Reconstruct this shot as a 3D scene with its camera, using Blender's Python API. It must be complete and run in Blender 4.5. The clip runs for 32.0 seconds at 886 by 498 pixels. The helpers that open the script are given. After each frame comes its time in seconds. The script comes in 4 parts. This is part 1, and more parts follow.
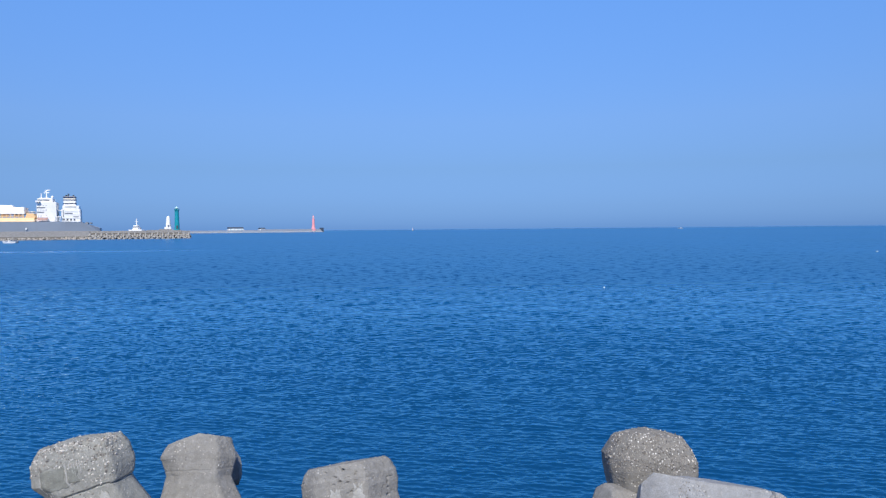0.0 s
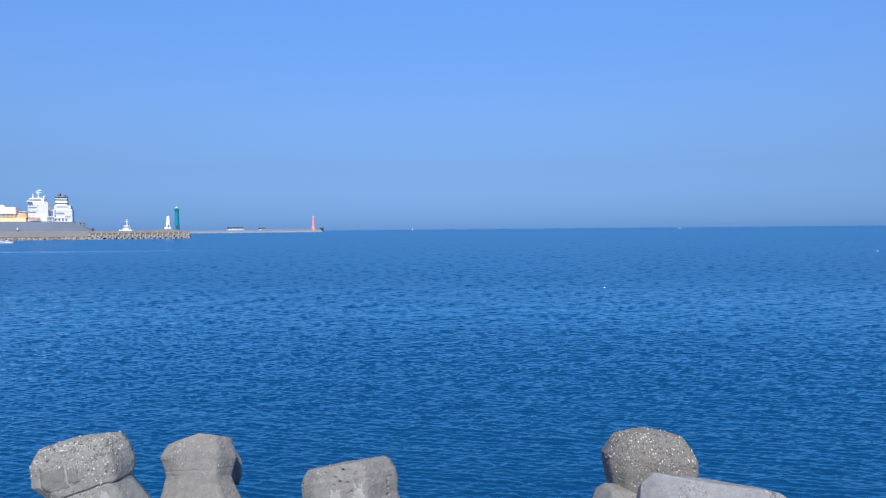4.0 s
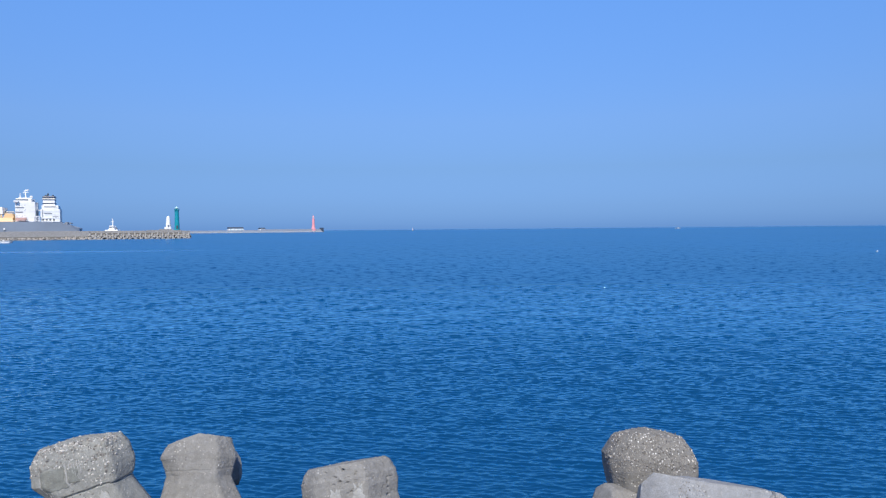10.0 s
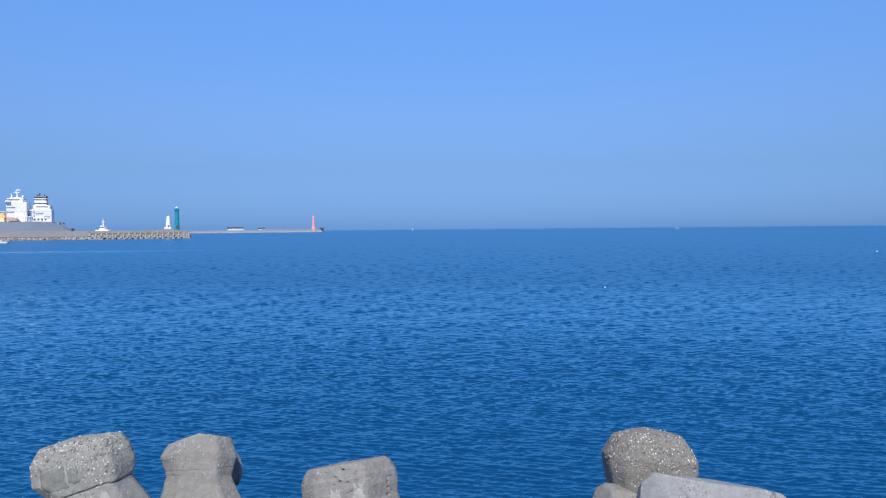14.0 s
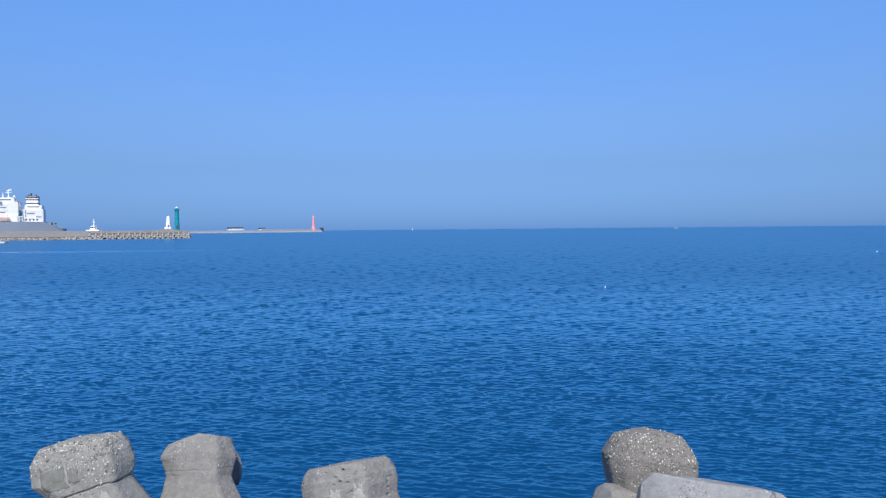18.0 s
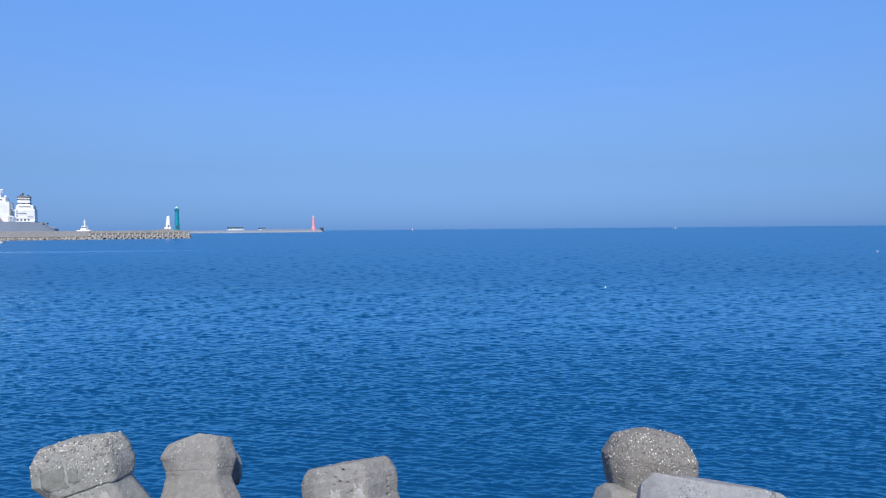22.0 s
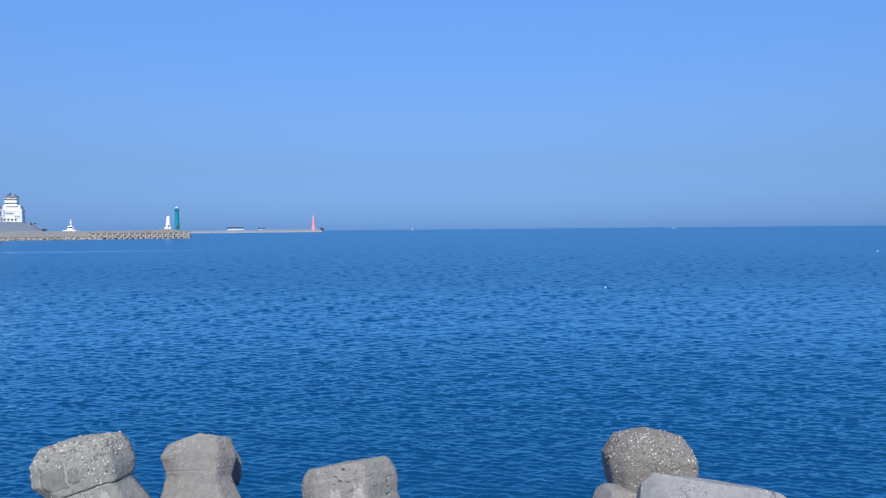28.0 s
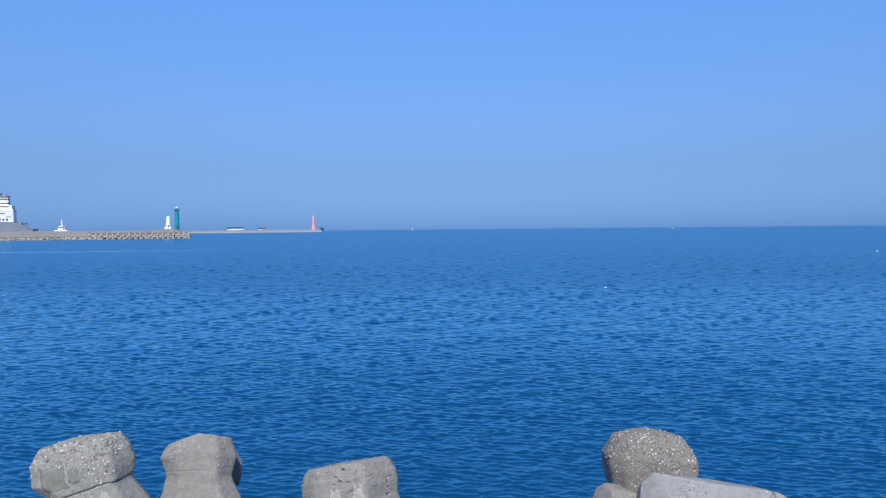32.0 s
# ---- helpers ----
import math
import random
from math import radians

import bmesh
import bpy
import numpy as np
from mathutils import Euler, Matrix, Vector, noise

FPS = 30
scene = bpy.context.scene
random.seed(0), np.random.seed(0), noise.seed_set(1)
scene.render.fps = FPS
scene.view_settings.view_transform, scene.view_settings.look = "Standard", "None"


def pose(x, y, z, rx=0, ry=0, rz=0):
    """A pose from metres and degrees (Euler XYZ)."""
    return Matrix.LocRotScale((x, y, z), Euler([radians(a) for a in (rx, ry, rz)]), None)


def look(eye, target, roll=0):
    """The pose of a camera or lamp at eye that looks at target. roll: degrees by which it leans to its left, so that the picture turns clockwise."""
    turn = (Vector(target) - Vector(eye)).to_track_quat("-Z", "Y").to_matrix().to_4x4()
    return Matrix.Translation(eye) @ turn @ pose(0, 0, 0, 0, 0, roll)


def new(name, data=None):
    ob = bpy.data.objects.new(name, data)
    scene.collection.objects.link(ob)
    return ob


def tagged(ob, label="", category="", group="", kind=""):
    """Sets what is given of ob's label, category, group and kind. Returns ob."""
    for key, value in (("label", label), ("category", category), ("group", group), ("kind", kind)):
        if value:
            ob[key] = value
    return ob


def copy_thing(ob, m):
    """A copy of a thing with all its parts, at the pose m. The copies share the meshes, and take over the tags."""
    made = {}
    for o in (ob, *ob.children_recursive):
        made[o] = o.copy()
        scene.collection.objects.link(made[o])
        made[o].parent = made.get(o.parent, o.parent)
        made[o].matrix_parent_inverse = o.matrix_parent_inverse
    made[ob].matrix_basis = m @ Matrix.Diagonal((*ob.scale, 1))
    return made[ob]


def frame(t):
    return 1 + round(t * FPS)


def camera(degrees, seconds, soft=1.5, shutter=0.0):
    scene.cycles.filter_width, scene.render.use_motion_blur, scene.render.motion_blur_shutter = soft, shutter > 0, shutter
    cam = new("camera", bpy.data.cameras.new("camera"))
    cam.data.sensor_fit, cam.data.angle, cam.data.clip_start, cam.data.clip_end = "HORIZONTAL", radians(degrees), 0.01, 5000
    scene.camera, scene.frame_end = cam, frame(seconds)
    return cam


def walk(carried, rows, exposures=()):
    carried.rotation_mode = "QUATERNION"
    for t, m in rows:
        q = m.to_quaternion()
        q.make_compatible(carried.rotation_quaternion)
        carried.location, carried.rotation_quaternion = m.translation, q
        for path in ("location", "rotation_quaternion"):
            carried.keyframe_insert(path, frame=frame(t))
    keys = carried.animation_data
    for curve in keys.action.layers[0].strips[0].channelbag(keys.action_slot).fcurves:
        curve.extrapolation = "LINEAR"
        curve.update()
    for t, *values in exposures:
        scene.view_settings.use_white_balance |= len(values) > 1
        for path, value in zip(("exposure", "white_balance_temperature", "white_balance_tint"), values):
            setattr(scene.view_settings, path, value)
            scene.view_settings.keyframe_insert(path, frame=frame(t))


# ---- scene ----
# ---------------------------------------------------------------- camera
EYE = (0.0, 0.0, 4.0)
cam = camera(65.0, 32.0, soft=1.3)
PITCH, ROLL = 1.672, -0.516
TARGET = (0.0, math.cos(radians(PITCH)), 4.0 - math.sin(radians(PITCH)))
walk(cam, [(0, look(EYE, TARGET, ROLL)), (32, look(EYE, TARGET, ROLL))], exposures=[(0, 0.0), (32, 0.0)])

# ---------------------------------------------------------------- world and sun
SUN_TO = Vector((0.0, -0.82, 1.0)).normalized()
world = bpy.data.worlds.new("sky")
scene.world = world
world.use_nodes = True
wn, wl = world.node_tree.nodes, world.node_tree.links
wn.clear()
sky = wn.new("ShaderNodeTexSky")
sky.sky_type = "NISHITA"
sky.sun_disc = False
sky.sun_elevation = math.asin(SUN_TO.z)
sky.sun_rotation = math.atan2(SUN_TO.x, SUN_TO.y)
sky.air_density, sky.dust_density, sky.ozone_density = 1.0, 0.3, 3.0
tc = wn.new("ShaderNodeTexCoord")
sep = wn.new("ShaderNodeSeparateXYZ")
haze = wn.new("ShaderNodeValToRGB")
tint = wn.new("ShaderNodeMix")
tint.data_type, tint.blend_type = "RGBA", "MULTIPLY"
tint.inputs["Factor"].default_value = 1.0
bg = wn.new("ShaderNodeBackground")
bg.inputs["Strength"].default_value = 0.12
wo = wn.new("ShaderNodeOutputWorld")
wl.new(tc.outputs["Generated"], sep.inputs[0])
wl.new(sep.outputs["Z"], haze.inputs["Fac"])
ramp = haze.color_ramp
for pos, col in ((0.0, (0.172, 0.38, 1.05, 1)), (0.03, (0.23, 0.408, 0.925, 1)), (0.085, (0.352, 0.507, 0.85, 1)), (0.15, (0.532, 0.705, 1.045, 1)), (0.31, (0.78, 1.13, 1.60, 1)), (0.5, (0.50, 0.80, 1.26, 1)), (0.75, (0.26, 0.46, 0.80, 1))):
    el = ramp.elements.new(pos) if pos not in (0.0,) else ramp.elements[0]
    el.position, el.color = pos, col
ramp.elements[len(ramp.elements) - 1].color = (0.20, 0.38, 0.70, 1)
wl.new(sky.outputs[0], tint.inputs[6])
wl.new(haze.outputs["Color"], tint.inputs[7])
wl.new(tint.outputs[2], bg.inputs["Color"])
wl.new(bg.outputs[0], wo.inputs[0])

sun = new("sun", bpy.data.lights.new("sun", "SUN"))
sun.data.energy, sun.data.angle, sun.data.color = 5.0, radians(0.5), (1.0, 0.95, 0.87)
sun.matrix_world = look((0, 0, 60), Vector((0, 0, 60)) - SUN_TO)

# ---------------------------------------------------------------- materials


def nodes_of(name):
    m = bpy.data.materials.new(name)
    m.use_nodes = True
    nt = m.node_tree
    return m, nt, nt.nodes["Principled BSDF"]


def tex(nt, kind, scale, coord, **props):
    n = nt.nodes.new("ShaderNodeTex" + kind)
    n.inputs["Scale"].default_value = scale
    for k, v in props.items():
        n.inputs[k].default_value = v
    nt.links.new(coord, n.inputs["Vector"])
    return n


def obj_coord(nt):
    return nt.nodes.new("ShaderNodeTexCoord").outputs["Object"]


def mixed(nt, fac, a, b, blend="MIX"):
    n = nt.nodes.new("ShaderNodeMix")
    n.data_type, n.blend_type = "RGBA", blend
    for sock, v in ((n.inputs["Factor"], fac), (n.inputs[6], a), (n.inputs[7], b)):
        if isinstance(v, (int, float)):
            sock.default_value = v
        elif isinstance(v, tuple):
            sock.default_value = (*v, 1)
        else:
            nt.links.new(v, sock)
    return n.outputs[2]


def span(nt, value, lo, hi, a=0.0, b=1.0):
    n = nt.nodes.new("ShaderNodeMapRange")
    n.inputs["From Min"].default_value, n.inputs["From Max"].default_value = lo, hi
    n.inputs["To Min"].default_value, n.inputs["To Max"].default_value = a, b
    nt.links.new(value, n.inputs["Value"])
    return n.outputs["Result"]


def calc(nt, op, a, b):
    n = nt.nodes.new("ShaderNodeMath")
    n.operation = op
    for sock, v in zip(n.inputs, (a, b)):
        if isinstance(v, (int, float)):
            sock.default_value = v
        else:
            nt.links.new(v, sock)
    return n.outputs[0]


def bumped(nt, height, strength, distance, normal=None):
    n = nt.nodes.new("ShaderNodeBump")
    n.inputs["Strength"].default_value, n.inputs["Distance"].default_value = strength, distance
    nt.links.new(height, n.inputs["Height"])
    if normal:
        nt.links.new(normal, n.inputs["Normal"])
    return n.outputs["Normal"]


def paint(name, color, rough=0.45, stain=0.25, size=0.4, stain_color=(0.25, 0.2, 0.16), metal=0.0):
    """Weathered paint: broad fading, streaky stains and a fine grain."""
    m, nt, p = nodes_of(name)
    c = obj_coord(nt)
    broad = tex(nt, "Noise", size, c, Detail=4.0)
    mp = nt.nodes.new("ShaderNodeMapping")
    mp.inputs["Scale"].default_value = (1.0, 1.0, 0.15)
    nt.links.new(c, mp.inputs["Vector"])
    streak = tex(nt, "Noise", size * 5, mp.outputs[0], Detail=5.0)
    base = mixed(nt, span(nt, broad.outputs["Fac"], 0.35, 0.7, 0.0, 0.5), color, tuple(v * 0.82 for v in color))
    base = mixed(nt, span(nt, streak.outputs["Fac"], 0.55, 0.8, 0.0, stain), base, stain_color)
    nt.links.new(base, p.inputs["Base Color"])
    p.inputs["Roughness"].default_value, p.inputs["Metallic"].default_value = rough, metal
    fine = tex(nt, "Noise", size * 40, c, Detail=3.0)
    nt.links.new(bumped(nt, fine.outputs["Fac"], 0.15, 0.01), p.inputs["Normal"])
    return m


def concrete(name, color, specks=0.5, scale=1.0, warm=(1.0, 0.96, 0.9)):
    """Old cast concrete with exposed stones, pits and stains."""
    m, nt, p = nodes_of(name)
    c = obj_coord(nt)
    broad = tex(nt, "Noise", 1.7 * scale, c, Detail=5.0, Roughness=0.6)
    mid = tex(nt, "Noise", 14 * scale, c, Detail=6.0, Roughness=0.65)
    fine = tex(nt, "Noise", 120 * scale, c, Detail=3.0)
    base = mixed(nt, span(nt, broad.outputs["Fac"], 0.35, 0.68), tuple(v * w for v, w in zip(color, warm)), tuple(v * 0.78 for v in color))
    base = mixed(nt, span(nt, mid.outputs["Fac"], 0.36, 0.68, 0.0, 0.7), base, tuple(v * 1.3 for v in color))
    base = mixed(nt, span(nt, fine.outputs["Fac"], 0.35, 0.65, 0.0, 0.5), base, tuple(v * 0.55 for v in color))
    cell = tex(nt, "Voronoi", 34 * scale, c, Randomness=1.0)
    patch = tex(nt, "Noise", 4.2 * scale, c, Detail=3.0)
    where = calc(nt, "MULTIPLY", span(nt, patch.outputs["Fac"], 0.47, 0.62), specks)
    stone = calc(nt, "MULTIPLY", span(nt, cell.outputs["Distance"], 0.36, 0.22), where)
    shade = nt.nodes.new("ShaderNodeSeparateColor")
    nt.links.new(cell.outputs["Color"], shade.inputs[0])
    light = mixed(nt, span(nt, shade.outputs[0], 0.35, 0.75), (0.10, 0.095, 0.09), (0.72, 0.70, 0.66))
    base = mixed(nt, stone, base, light)
    nt.links.new(base, p.inputs["Base Color"])
    p.inputs["Roughness"].default_value = 0.88
    p.inputs["Specular IOR Level"].default_value = 0.25
    n1 = bumped(nt, mid.outputs["Fac"], 0.8, 0.014 / scale)
    n2 = bumped(nt, fine.outputs["Fac"], 0.7, 0.004 / scale, n1)
    n3 = bumped(nt, stone, 0.6, 0.008 / scale, n2)
    nt.links.new(n3, p.inputs["Normal"])
    return m


def sea_water():
    m, nt, p = nodes_of("sea_water")
    c = obj_coord(nt)
    geo = nt.nodes.new("ShaderNodeNewGeometry")
    xyz = nt.nodes.new("ShaderNodeSeparateXYZ")
    nt.links.new(geo.outputs["Position"], xyz.inputs[0])
    broad = tex(nt, "Noise", 0.02, c, Detail=3.0)
    base = mixed(nt, span(nt, broad.outputs["Fac"], 0.35, 0.65), (0.0035, 0.0517, 0.148), (0.0035, 0.0575, 0.166))
    # light scattered up from the depth leaves the water alike on all sides of a ripple
    deep = nt.nodes.new("ShaderNodeBsdfDiffuse")
    up = nt.nodes.new("ShaderNodeCombineXYZ")
    up.inputs["Z"].default_value = 1.0
    nt.links.new(up.outputs[0], deep.inputs["Normal"])
    nt.links.new(base, deep.inputs["Color"])
    both = nt.nodes.new("ShaderNodeAddShader")
    nt.links.new(p.outputs[0], both.inputs[0])
    nt.links.new(deep.outputs[0], both.inputs[1])
    nt.links.new(both.outputs[0], nt.nodes["Material Output"].inputs["Surface"])
    p.inputs["Base Color"].default_value = (0.020, 0.021, 0.021, 1)
    p.inputs["Metallic"].default_value = 1.0
    p.inputs["IOR"].default_value = 1.333
    p.inputs["Specular IOR Level"].default_value = 0.31
    p.inputs["Specular Tint"].default_value = (0.66, 0.955, 0.965, 1)
    # unresolved ripples make the far water rougher
    far_rough = (span(nt, calc(nt, "POWER", calc(nt, "MAXIMUM", xyz.outputs["Y"], 1.0), 0.5), 4.0, 7.6, 0.10, 0.31))
    # ripples, stretched along the crests
    mp = nt.nodes.new("ShaderNodeMapping")
    mp.inputs["Scale"].default_value = (0.8, 1.0, 1.0)
    mp.inputs["Rotation"].default_value = (0, 0, radians(-8))
    nt.links.new(c, mp.inputs["Vector"])
    a = tex(nt, "Noise", 3.4, mp.outputs[0], Detail=2.0, Roughness=0.5)
    b = tex(nt, "Noise", 10.0, mp.outputs[0], Detail=2.0, Roughness=0.5)
    # a long calm slick along the harbour side
    wob = tex(nt, "Noise", 0.03, geo.outputs["Position"], Detail=2.0)
    ymid = calc(nt, "ADD", calc(nt, "MULTIPLY", wob.outputs["Fac"], 10.0), 136.5)
    off = calc(nt, "ABSOLUTE", calc(nt, "SUBTRACT", xyz.outputs["Y"], ymid), 0.0)
    slick = calc(nt, "MULTIPLY", span(nt, off, 8.0, 0.5), span(nt, xyz.outputs["X"], -42.0, -66.0))
    nt.links.new(calc(nt, "SUBTRACT", far_rough, calc(nt, "MULTIPLY", slick, 0.11)), p.inputs["Roughness"])
    gust = tex(nt, "Noise", 0.035, mp.outputs[0], Detail=3.0)
    calm = calc(nt, "MULTIPLY", span(nt, gust.outputs["Fac"], 0.3, 0.62, 0.55, 1.0), span(nt, slick, 0.0, 1.0, 1.0, 0.1))
    ha = calc(nt, "MULTIPLY", a.outputs["Fac"], calm)
    hb = calc(nt, "MULTIPLY", b.outputs["Fac"], calm)
    n1 = bumped(nt, ha, 1.0, 0.024)
    n2 = bumped(nt, hb, 1.0, 0.010, n1)
    # far out the short-crested wavelets tilt the surface; they lengthen with the distance from the shore
    own = nt.nodes.new("ShaderNodeSeparateXYZ")
    nt.links.new(c, own.inputs[0])
    away = calc(nt, "MAXIMUM", calc(nt, "SUBTRACT", own.outputs["Y"], 3.5), 6.0)
    drop = calc(nt, "DIVIDE", 4920.0, away)
    line = nt.nodes.new("ShaderNodeCombineXYZ")
    nt.links.new(calc(nt, "DIVIDE", calc(nt, "MULTIPLY", own.outputs["X"], 1230.0 / 16.0), away), line.inputs["X"])
    nt.links.new(calc(nt, "MULTIPLY", drop, 1 / 1.5), line.inputs["Y"])
    short = tex(nt, "Noise", 1.0, line.outputs[0], Detail=3.0, Roughness=0.65)
    wide_line = nt.nodes.new("ShaderNodeMapping")
    wide_line.inputs["Scale"].default_value = (0.05, 0.08, 1.0)
    nt.links.new(line.outputs[0], wide_line.inputs["Vector"])
    group = tex(nt, "Noise", 1.0, wide_line.outputs[0], Detail=2.0)
    power = calc(nt, "MULTIPLY", calc(nt, "MULTIPLY", span(nt, away, 18.0, 44.0), span(nt, drop, 10.0, 95.0)), span(nt, group.outputs["Fac"], 0.32, 0.68, 0.7, 1.2))
    front = span(nt, short.outputs["Fac"], 0.51, 0.69, 0.0, -WAVELET)
    back = span(nt, short.outputs["Fac"], 0.46, 0.28, 0.0, 0.5 * WAVELET)
    slope = calc(nt, "MULTIPLY", calc(nt, "ADD", front, back), power)
    tilt = nt.nodes.new("ShaderNodeCombineXYZ")
    nt.links.new(calc(nt, "MULTIPLY", slope, span(nt, slick, 0.0, 1.0, 1.0, 0.1)), tilt.inputs["Y"])
    total = nt.nodes.new("ShaderNodeVectorMath")
    nt.links.new(n2, total.inputs[0])
    nt.links.new(tilt.outputs[0], total.inputs[1])
    unit = nt.nodes.new("ShaderNodeVectorMath")
    unit.operation = "NORMALIZE"
    nt.links.new(total.outputs[0], unit.inputs[0])
    nt.links.new(unit.outputs[0], p.inputs["Normal"])
    return m


WAVELET = 0.34
SEA = sea_water()
CONCRETE = concrete("weathered_concrete", (0.250, 0.250, 0.246), 0.75)
CONCRETE_LIGHT = concrete("light_concrete", (0.280, 0.287, 0.272), 0.9)
CONCRETE_TAN = concrete("greyish_tan_concrete", (0.254, 0.253, 0.246), 0.5)
CONCRETE_GREEN = concrete("greenish_stained_concrete", (0.222, 0.232, 0.214), 0.2)
CONCRETE_LIME = concrete("lime_streaks", (0.375, 0.382, 0.375), 0.2)
CONCRETE_BROWN = concrete("brownish_concrete", (0.214, 0.210, 0.199), 1.0)
CONCRETE_SMOOTH = concrete("smooth_pale_concrete", (0.288, 0.302, 0.322), 0.45)
CONCRETE_PALE = concrete("pale_concrete", (0.46, 0.44, 0.41), 0.2, 0.2)
CONCRETE_FAR = concrete("breakwater_concrete", (0.31, 0.305, 0.30), 0.3, 0.08)
CONCRETE_BLOCK = concrete("armour_concrete", (0.395, 0.38, 0.355), 0.3, 0.15)
STONE = concrete("rubble_stone", (0.44, 0.41, 0.37), 0.3, 0.15)


def gravel(name="mixed_gravel", pale=0.0):
    """Mixed stones, each of its own shade."""
    m, nt, p = nodes_of(name)
    geo = nt.nodes.new("ShaderNodeNewGeometry")
    ramp = nt.nodes.new("ShaderNodeValToRGB")
    ramp.color_ramp.elements[0].color = (0.07, 0.065, 0.06, 1)
    ramp.color_ramp.elements[1].color = (0.76, 0.73, 0.68, 1)
    for pos, col in ((0.3, (0.17, 0.155, 0.14, 1)), (0.62, (0.27, 0.25, 0.22, 1)), (0.88, (0.36, 0.34, 0.31, 1))):
        ramp.color_ramp.elements.new(pos - pale * pos * 0.5).color = col
    nt.links.new(geo.outputs["Random Per Island"], ramp.inputs["Fac"])
    grain = tex(nt, "Noise", 180, obj_coord(nt), Detail=3.0)
    nt.links.new(mixed(nt, span(nt, grain.outputs["Fac"], 0.35, 0.7, 0.0, 0.4), ramp.outputs["Color"], (0.2, 0.19, 0.18)), p.inputs["Base Color"])
    p.inputs["Roughness"].default_value = 0.8
    return m


# dark tone puts the shade of the gaps between tetrapods into the core
STONE_DARK = concrete("gap_shade_stone", (0.13, 0.125, 0.115), 0.3, 0.15)
PEBBLE = gravel()
PEBBLE_PALE = gravel("pale_gravel", 0.8)
WHITE = paint("white_paint", (0.87, 0.86, 0.83), 0.45, 0.04, 0.25, (0.55, 0.45, 0.38))
# hull grey with the blue cast of distance haze mixed into it
HULL_GREY = paint("hazy_grey_hull_paint", (0.285, 0.325, 0.375), 0.5, 0.12, 0.06)
DECK_CREAM = paint("cream_deck_paint", (0.78, 0.52, 0.26), 0.5, 0.25, 0.2, (0.45, 0.25, 0.12))
OPENING_BROWN = paint("brown_opening_shade", (0.42, 0.24, 0.12), 0.6, 0.2, 0.3)
# distance haze over the far breakwater is put into these colours
HAZE_STONE = concrete("haze_pale_stone", (0.43, 0.42, 0.43), 0.2, 0.1)
HAZE_MOUND = concrete("haze_grey_stone", (0.24, 0.295, 0.37), 0.2, 0.1)
HAZE_WALL = concrete("haze_wall_concrete", (0.34, 0.375, 0.44), 0.2, 0.1)
SLATE = paint("far_slate_paint", (0.055, 0.08, 0.12), 0.6, 0.15, 0.3)
PINK_WHITE = paint("faded_pinkish_paint", (0.66, 0.56, 0.58), 0.5, 0.1, 0.5)
# white boat dulled to grey-blue, its haze carried by the paint colour
PALE_GREY = paint("haze_greyed_boat_paint", (0.36, 0.43, 0.50), 0.5, 0.1, 0.3)
NAVY = paint("navy_paint", (0.025, 0.04, 0.09), 0.4, 0.1, 0.3)
YELLOW = paint("yellow_band_paint", (0.84, 0.77, 0.60), 0.45, 0.1, 0.3)
GREEN = paint("green_lighthouse_paint", (0.008, 0.29, 0.35), 0.4, 0.2, 0.5, (0.05, 0.12, 0.1))
PALE_TEAL = paint("pale_teal_paint", (0.38, 0.62, 0.68), 0.4, 0.1, 0.5)
# red made paler and pinker, with the haze of the distance in its colour
RED = paint("haze_paled_red_paint", (0.89, 0.36, 0.38), 0.45, 0.15, 0.4, (0.5, 0.2, 0.15))
ORANGE = paint("orange_red_paint", (0.66, 0.40, 0.33), 0.4, 0.1, 0.5)
GLASS = paint("dark_window_glass", (0.03, 0.05, 0.07), 0.08, 0.0, 0.5)
STEEL = paint("grey_steel", (0.30, 0.31, 0.32), 0.45, 0.2, 0.6, metal=0.4)
DARK = paint("dark_weathered_paint", (0.06, 0.065, 0.07), 0.6, 0.2, 0.4)
INSECT = paint("dark_chitin", (0.02, 0.05, 0.085), 0.35, 0.1, 60)
WING = paint("smoky_wing", (0.10, 0.15, 0.20), 0.5, 0.1, 60)

# ---------------------------------------------------------------- mesh helpers


def mesh_of(name, bm, mat, smooth=False):
    bmesh.ops.recalc_face_normals(bm, faces=bm.faces[:])
    me = bpy.data.meshes.new(name)
    bm.to_mesh(me)
    bm.free()
    me.materials.append(mat)
    if smooth:
        me.polygons.foreach_set("use_smooth", [True] * len(me.polygons))
    return me


def part(name, bm, mat, parent, label="", smooth=False):
    ob = new(name, mesh_of(name, bm, mat, smooth))
    ob.parent = parent
    if label:
        ob["label"] = label
    return ob


def box(bm, x0, x1, y0, y1, z0, z1, bevel=0.0, tx=0.0, ty=0.0):
    """A box, narrowed by tx and ty on each side at its top."""
    vs = [bm.verts.new((x, y, z)) for x, y, z in (
        (x0, y0, z0), (x1, y0, z0), (x1, y1, z0), (x0, y1, z0),
        (x0 + tx, y0 + ty, z1), (x1 - tx, y0 + ty, z1), (x1 - tx, y1 - ty, z1), (x0 + tx, y1 - ty, z1))]
    fs = [bm.faces.new([vs[i] for i in q]) for q in ((3, 2, 1, 0), (4, 5, 6, 7), (0, 1, 5, 4), (1, 2, 6, 5), (2, 3, 7, 6), (3, 0, 4, 7))]
    if bevel:
        es = {e for f in fs for e in f.edges}
        bmesh.ops.bevel(bm, geom=list(es), offset=bevel, segments=2, affect="EDGES", profile=0.6)
    return bm


def boxed(*args, **kw):
    return box(bmesh.new(), *args, **kw)


